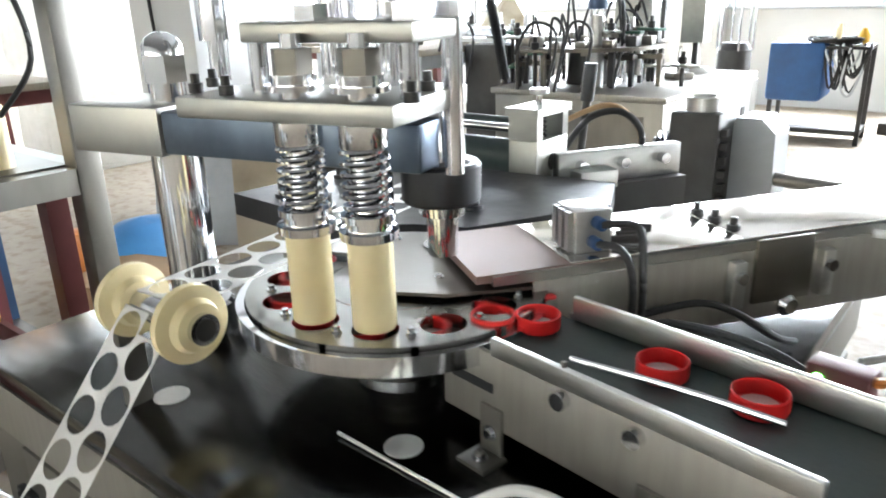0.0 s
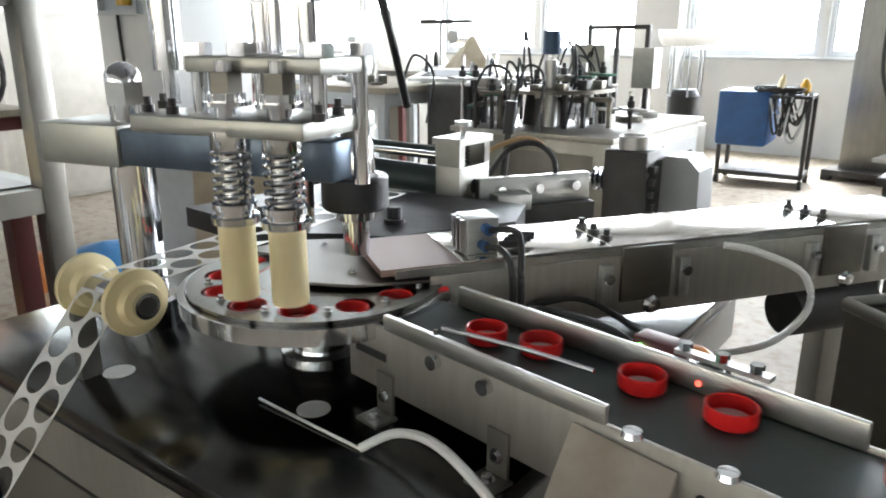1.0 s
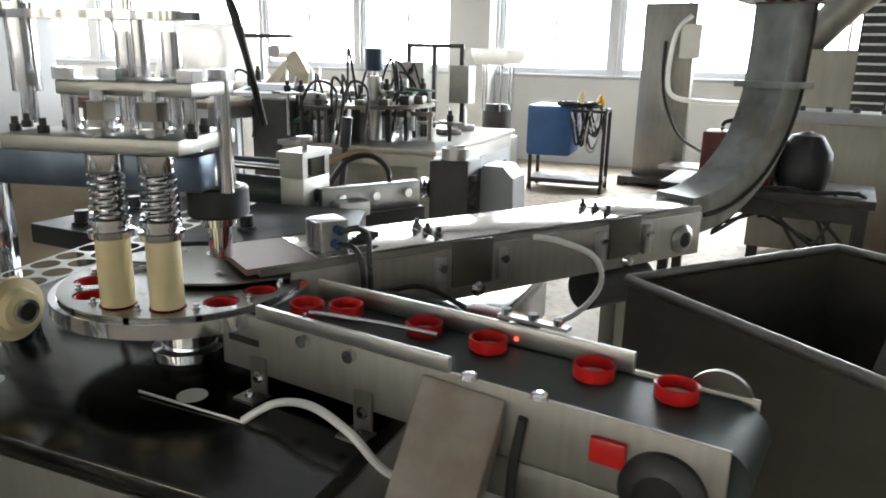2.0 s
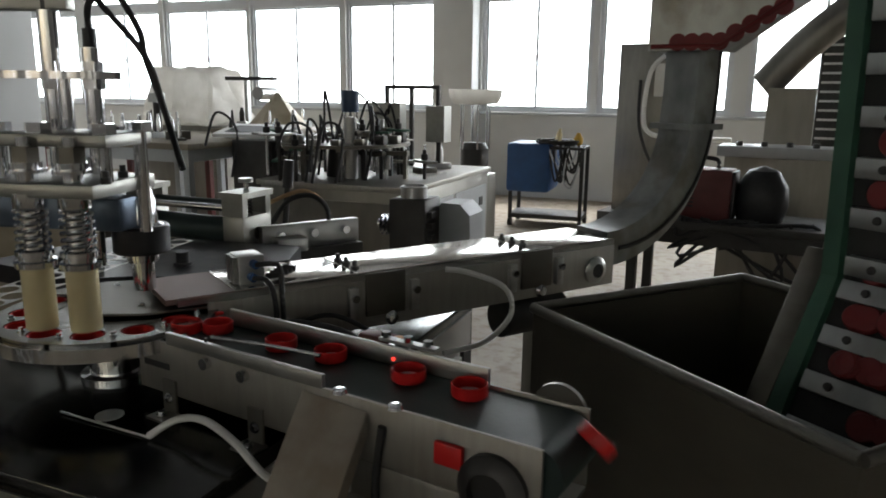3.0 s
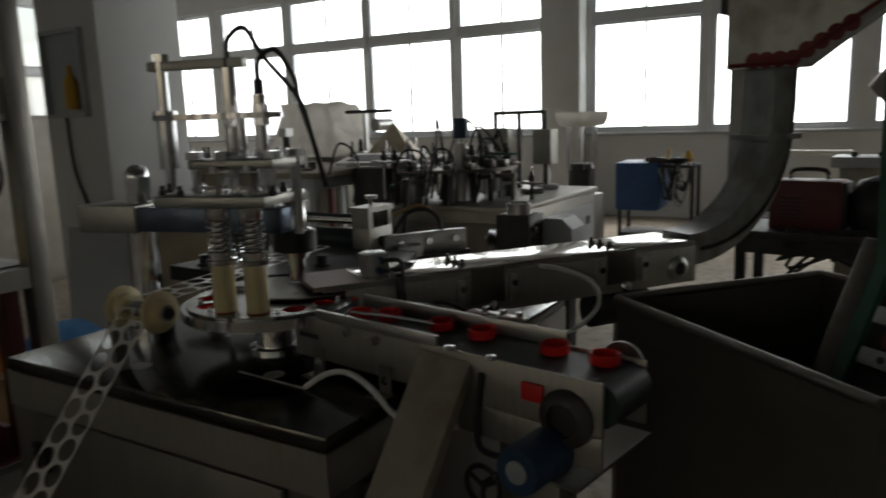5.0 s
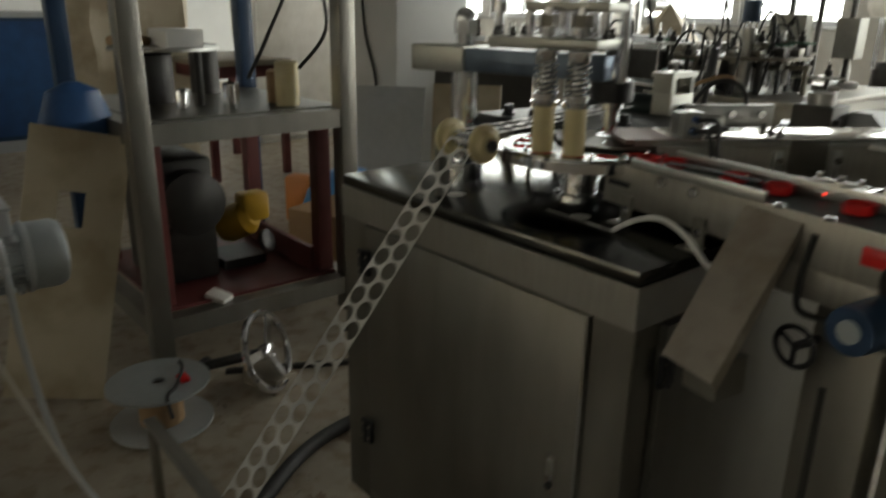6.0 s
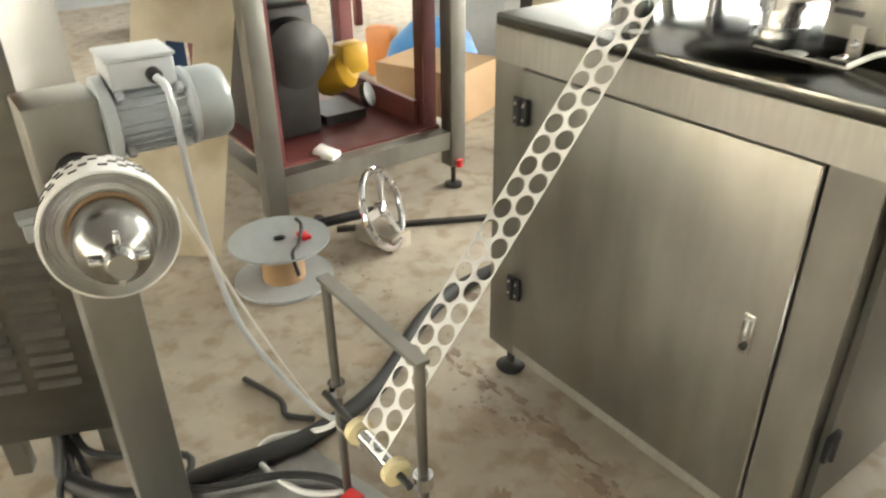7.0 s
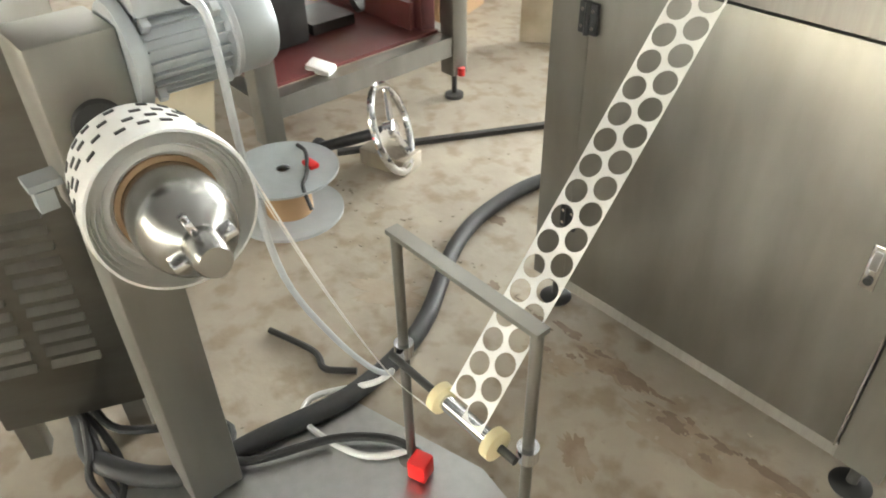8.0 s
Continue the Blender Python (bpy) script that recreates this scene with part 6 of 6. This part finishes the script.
part("brown_hose", T([spm @ Vector(v) for v in ((0.17, 0.02, 1.05), (0.18, 0.03, 1.12), (0.13, 0.05, 1.165), (0.05, 0.07, 1.14))], 0.005), "card", ru)
part("support", B(-0.02, -0.03, 0.966, 0.24, 0.03, 1.045, m=spm), "iron", ru)
SITE = Matrix.Identity(4)
cb = thing("clutch_unit", "dark cast clutch unit with a bright top", "gear unit")
part("body", B(-0.86, 2.3, FZ, -0.68, 2.48, 0.93, bevel=0.01), "iron", cb)
part("top", L([(0.06, 0), (0.06, 0.05), (0.045, 0.055), (0.045, 0.02), (0.0, 0.02)], pose(-0.77, 2.38, 0.93)), "alu", cb)
for i in range(4):
    part("disc_spring", L([(0.02, 0), (0.05, 0.006), (0.02, 0.012)], pose(-0.92 + 0.02 * i, 2.36, 0.8, 0, 90, 0)), "chrome", cb)
part("shaft_stub", C((-0.94, 2.36, 0.8), (-0.86, 2.36, 0.8), 0.018), "chrome", cb)
for i in range(7):
    part("lug", B(-0.68, 2.32, 0.55 + 0.05 * i, -0.655, 2.36, 0.575 + 0.05 * i), "iron", cb)
gc = thing("guard_cover", "pale grey rounded machine guard cover", "guard")
bm = prism(bmesh.new(), [(-0.1, 0.0), (0.1, 0.0), (0.09, 0.3), (0.04, 0.35), (-0.05, 0.35), (-0.09, 0.28)], -0.09, 0.09, pose(-0.62, 2.55, 0.55, 90, 0, 0))
part("shell", bm, "ltgrey", gc)
part("stand", B(-0.68, 2.5, FZ, -0.56, 2.6, 0.55), "iron", gc)
part("shaft", C((-0.53, 2.5, 0.68), (-0.3, 2.46, 0.68), 0.025), "steel", gc)

# loose machine parts lying on the worn tables
rng = random.Random(44)
spots = [(rng.uniform(-4.5, -3.6), rng.uniform(4.0, 5.0), 0.98) for i in range(9)] + [(rng.uniform(-4.5, -3.65), rng.uniform(5.7, 6.4), 1.0) for i in range(5)]
spots += [(rng.uniform(-6.2, -4.9), rng.uniform(4.7, 5.7), 0.95) for i in range(9)] + [(rng.uniform(-1.95, -1.3), rng.uniform(3.9, 4.4), 0.86) for i in range(6)]
for x, y, z in spots:
    SITE = spread(0.6, -0.65, 1.39, 1.27) if x > -2.0 else Matrix.Identity(4)
    mp = thing("machine_part", "small greasy machined steel part lying on a table", "machine part", pose(x, y, z, 0, 0, rng.uniform(0, 90)), "loose machine parts")
    w, d, h = rng.uniform(0.04, 0.11), rng.uniform(0.03, 0.07), rng.uniform(0.02, 0.07)
    part("block", B(-w, -d, 0, w, d, h, bevel=0.004), rng.choice(("iron", "alu", "ltgrey", "dsteel")), mp)
    r = rng.uniform(0.015, 0.03)
    part("boss", L([(r, h), (r, h + rng.uniform(0.02, 0.12)), (r * 0.6, h + 0.125), (r * 0.6, h + rng.uniform(0.13, 0.18))], n=16), rng.choice(("chrome", "iron", "alu")), mp)

SITE = Matrix.Identity(4)


# ---- caps and moving parts ----
def bottle_cap(k, i):
    c = thing("bottle_cap", "round red plastic bottle cap with a pale liner", "cap", pose(0, 0, 0), "red caps")
    bm = L([(0.0, 0.0), (0.023, 0.0), (0.0245, 0.0015), (0.025, 0.004), (0.025, 0.017), (0.0235, 0.018), (0.0225, 0.017), (0.0225, 0.003), (0.0, 0.003)], n=28)
    part("shell", bm, "red", c)
    part("liner", L([(0.0, 0.0032), (0.018, 0.0032), (0.018, 0.0042), (0.0, 0.0042)], n=20), "liner", c)
    return c


PERIOD = 0.5875
# a pair's ride along the belt: seconds after its index step, belt position, distance from the near side
TRAIL = [(0.13, -0.335, 0.062), (0.41, -0.215, 0.064), (0.7, -0.146, 0.09), (1.0, -0.028, 0.096), (1.3, 0.086, 0.096), (1.59, 0.219, 0.096), (1.85, 0.335, 0.096)]
LEAD = [(0.13, -0.295, 0.09), (0.41, -0.16, 0.09), (0.7, -0.052, 0.096), (1.0, 0.068, 0.096), (1.3, 0.187, 0.096), (1.59, 0.318, 0.096), (1.64, 0.335, 0.096)]
bed_m = pose(0.0767, 0.189, 0, 0, 0, CA)


def cap_rows(k, i):
    """Rows of one cap of pair k: on the indexing table, along the belt, off its end into the bin."""
    rows = []
    te = 0.5 + PERIOD * k
    hole = [-28, 2][i]
    spin = (k * 47 + i * 80) % 60

    def at_hole(a):
        return pose(TC.x + HR * math.cos(radians(a)), TC.y + HR * math.sin(radians(a)), TZ - 0.003, 0, 0, spin)
    for s in range(4, 0, -1):
        t0, t1 = te - PERIOD * s + 0.12, te - PERIOD * (s - 1) - 0.12
        a = hole - 60 * (s - 1)
        rows += [(t0, at_hole(a)), (t1, at_hole(a))]
    ride = LEAD if i else TRAIL
    for age, x, lane in ride:
        rows.append((te + age, bed_m @ pose(x, lane, BT + 0.001, 0, 0, spin)))
    t_end = te + ride[-1][0]
    rest = 0.5 + 0.03 * ((k * 7 + i * 3) % 9)
    rows.append((t_end + 0.05, bed_m @ pose(0.375, 0.092, BT - 0.022, 0, 45, spin)))
    rows.append((t_end + 0.12, bed_m @ pose(0.405, 0.092, BT - 0.09, 0, 85, spin)))
    rows.append((t_end + 0.25, bed_m @ pose(0.45, 0.1, 0.5, 0, 130, spin)))
    rows.append((t_end + 0.44, bed_m @ pose(rest, 0.02 * ((k * 5 + i) % 7), FZ + 0.018, 0, 180, spin)))
    return rows


def clipped(rows, t0=0.0, t1=8.0):
    def at(t):
        if t <= rows[0][0]:
            return rows[0][1]
        for (ta, ma), (tb, mb) in zip(rows, rows[1:]):
            if ta <= t <= tb:
                return ma.lerp(mb, (t - ta) / max(tb - ta, 1e-6))
        return rows[-1][1]
    return [(t0, at(t0))] + [(t, m) for t, m in rows if t0 + 0.03 < t < t1 - 0.03] + [(t1, at(t1))]


caps = [(bottle_cap(k, i), k, i) for k in range(-3, 14) for i in range(2)]


def motions():
    for c, k, i in caps:
        walk(c, clipped(cap_rows(k, i)))
    rows = [(0.0, pose(TC.x, TC.y, TZ, 0, 0, 0))]
    a = 0
    for n in range(14):
        t = 0.5 + PERIOD * n
        if t + 0.12 > 8:
            break
        rows += [(t - 0.12, pose(TC.x, TC.y, TZ, 0, 0, a)), (t + 0.12, pose(TC.x, TC.y, TZ, 0, 0, a + 60))]
        a += 60
    rows.append((8.0, pose(TC.x, TC.y, TZ, 0, 0, a)))
    walk(turntable, rows)
    for p, (x, y) in zip(plungers, PL):
        rows = [(0.0, pose(x, y, 1.02))]
        for n in range(-1, 14):
            t = 0.5 + PERIOD * n
            for dt, lift in ((-0.17, 0.0), (-0.03, 0.016), (0.08, 0.016), (0.2, 0.0)):
                if 0.03 < t + dt < 7.97:
                    rows.append((t + dt, pose(x, y, 1.018 + lift)))
        rows.append((8.0, pose(x, y, 1.018)))
        walk(p, rows)
    walk(takeup, [(t / 2, spread(0.3, -1.18, 1.25, 1.141) @ takeup_m @ pose(0, 0, 0, 0, 0, 22 * t / 2)) for t in range(17)])


motions()
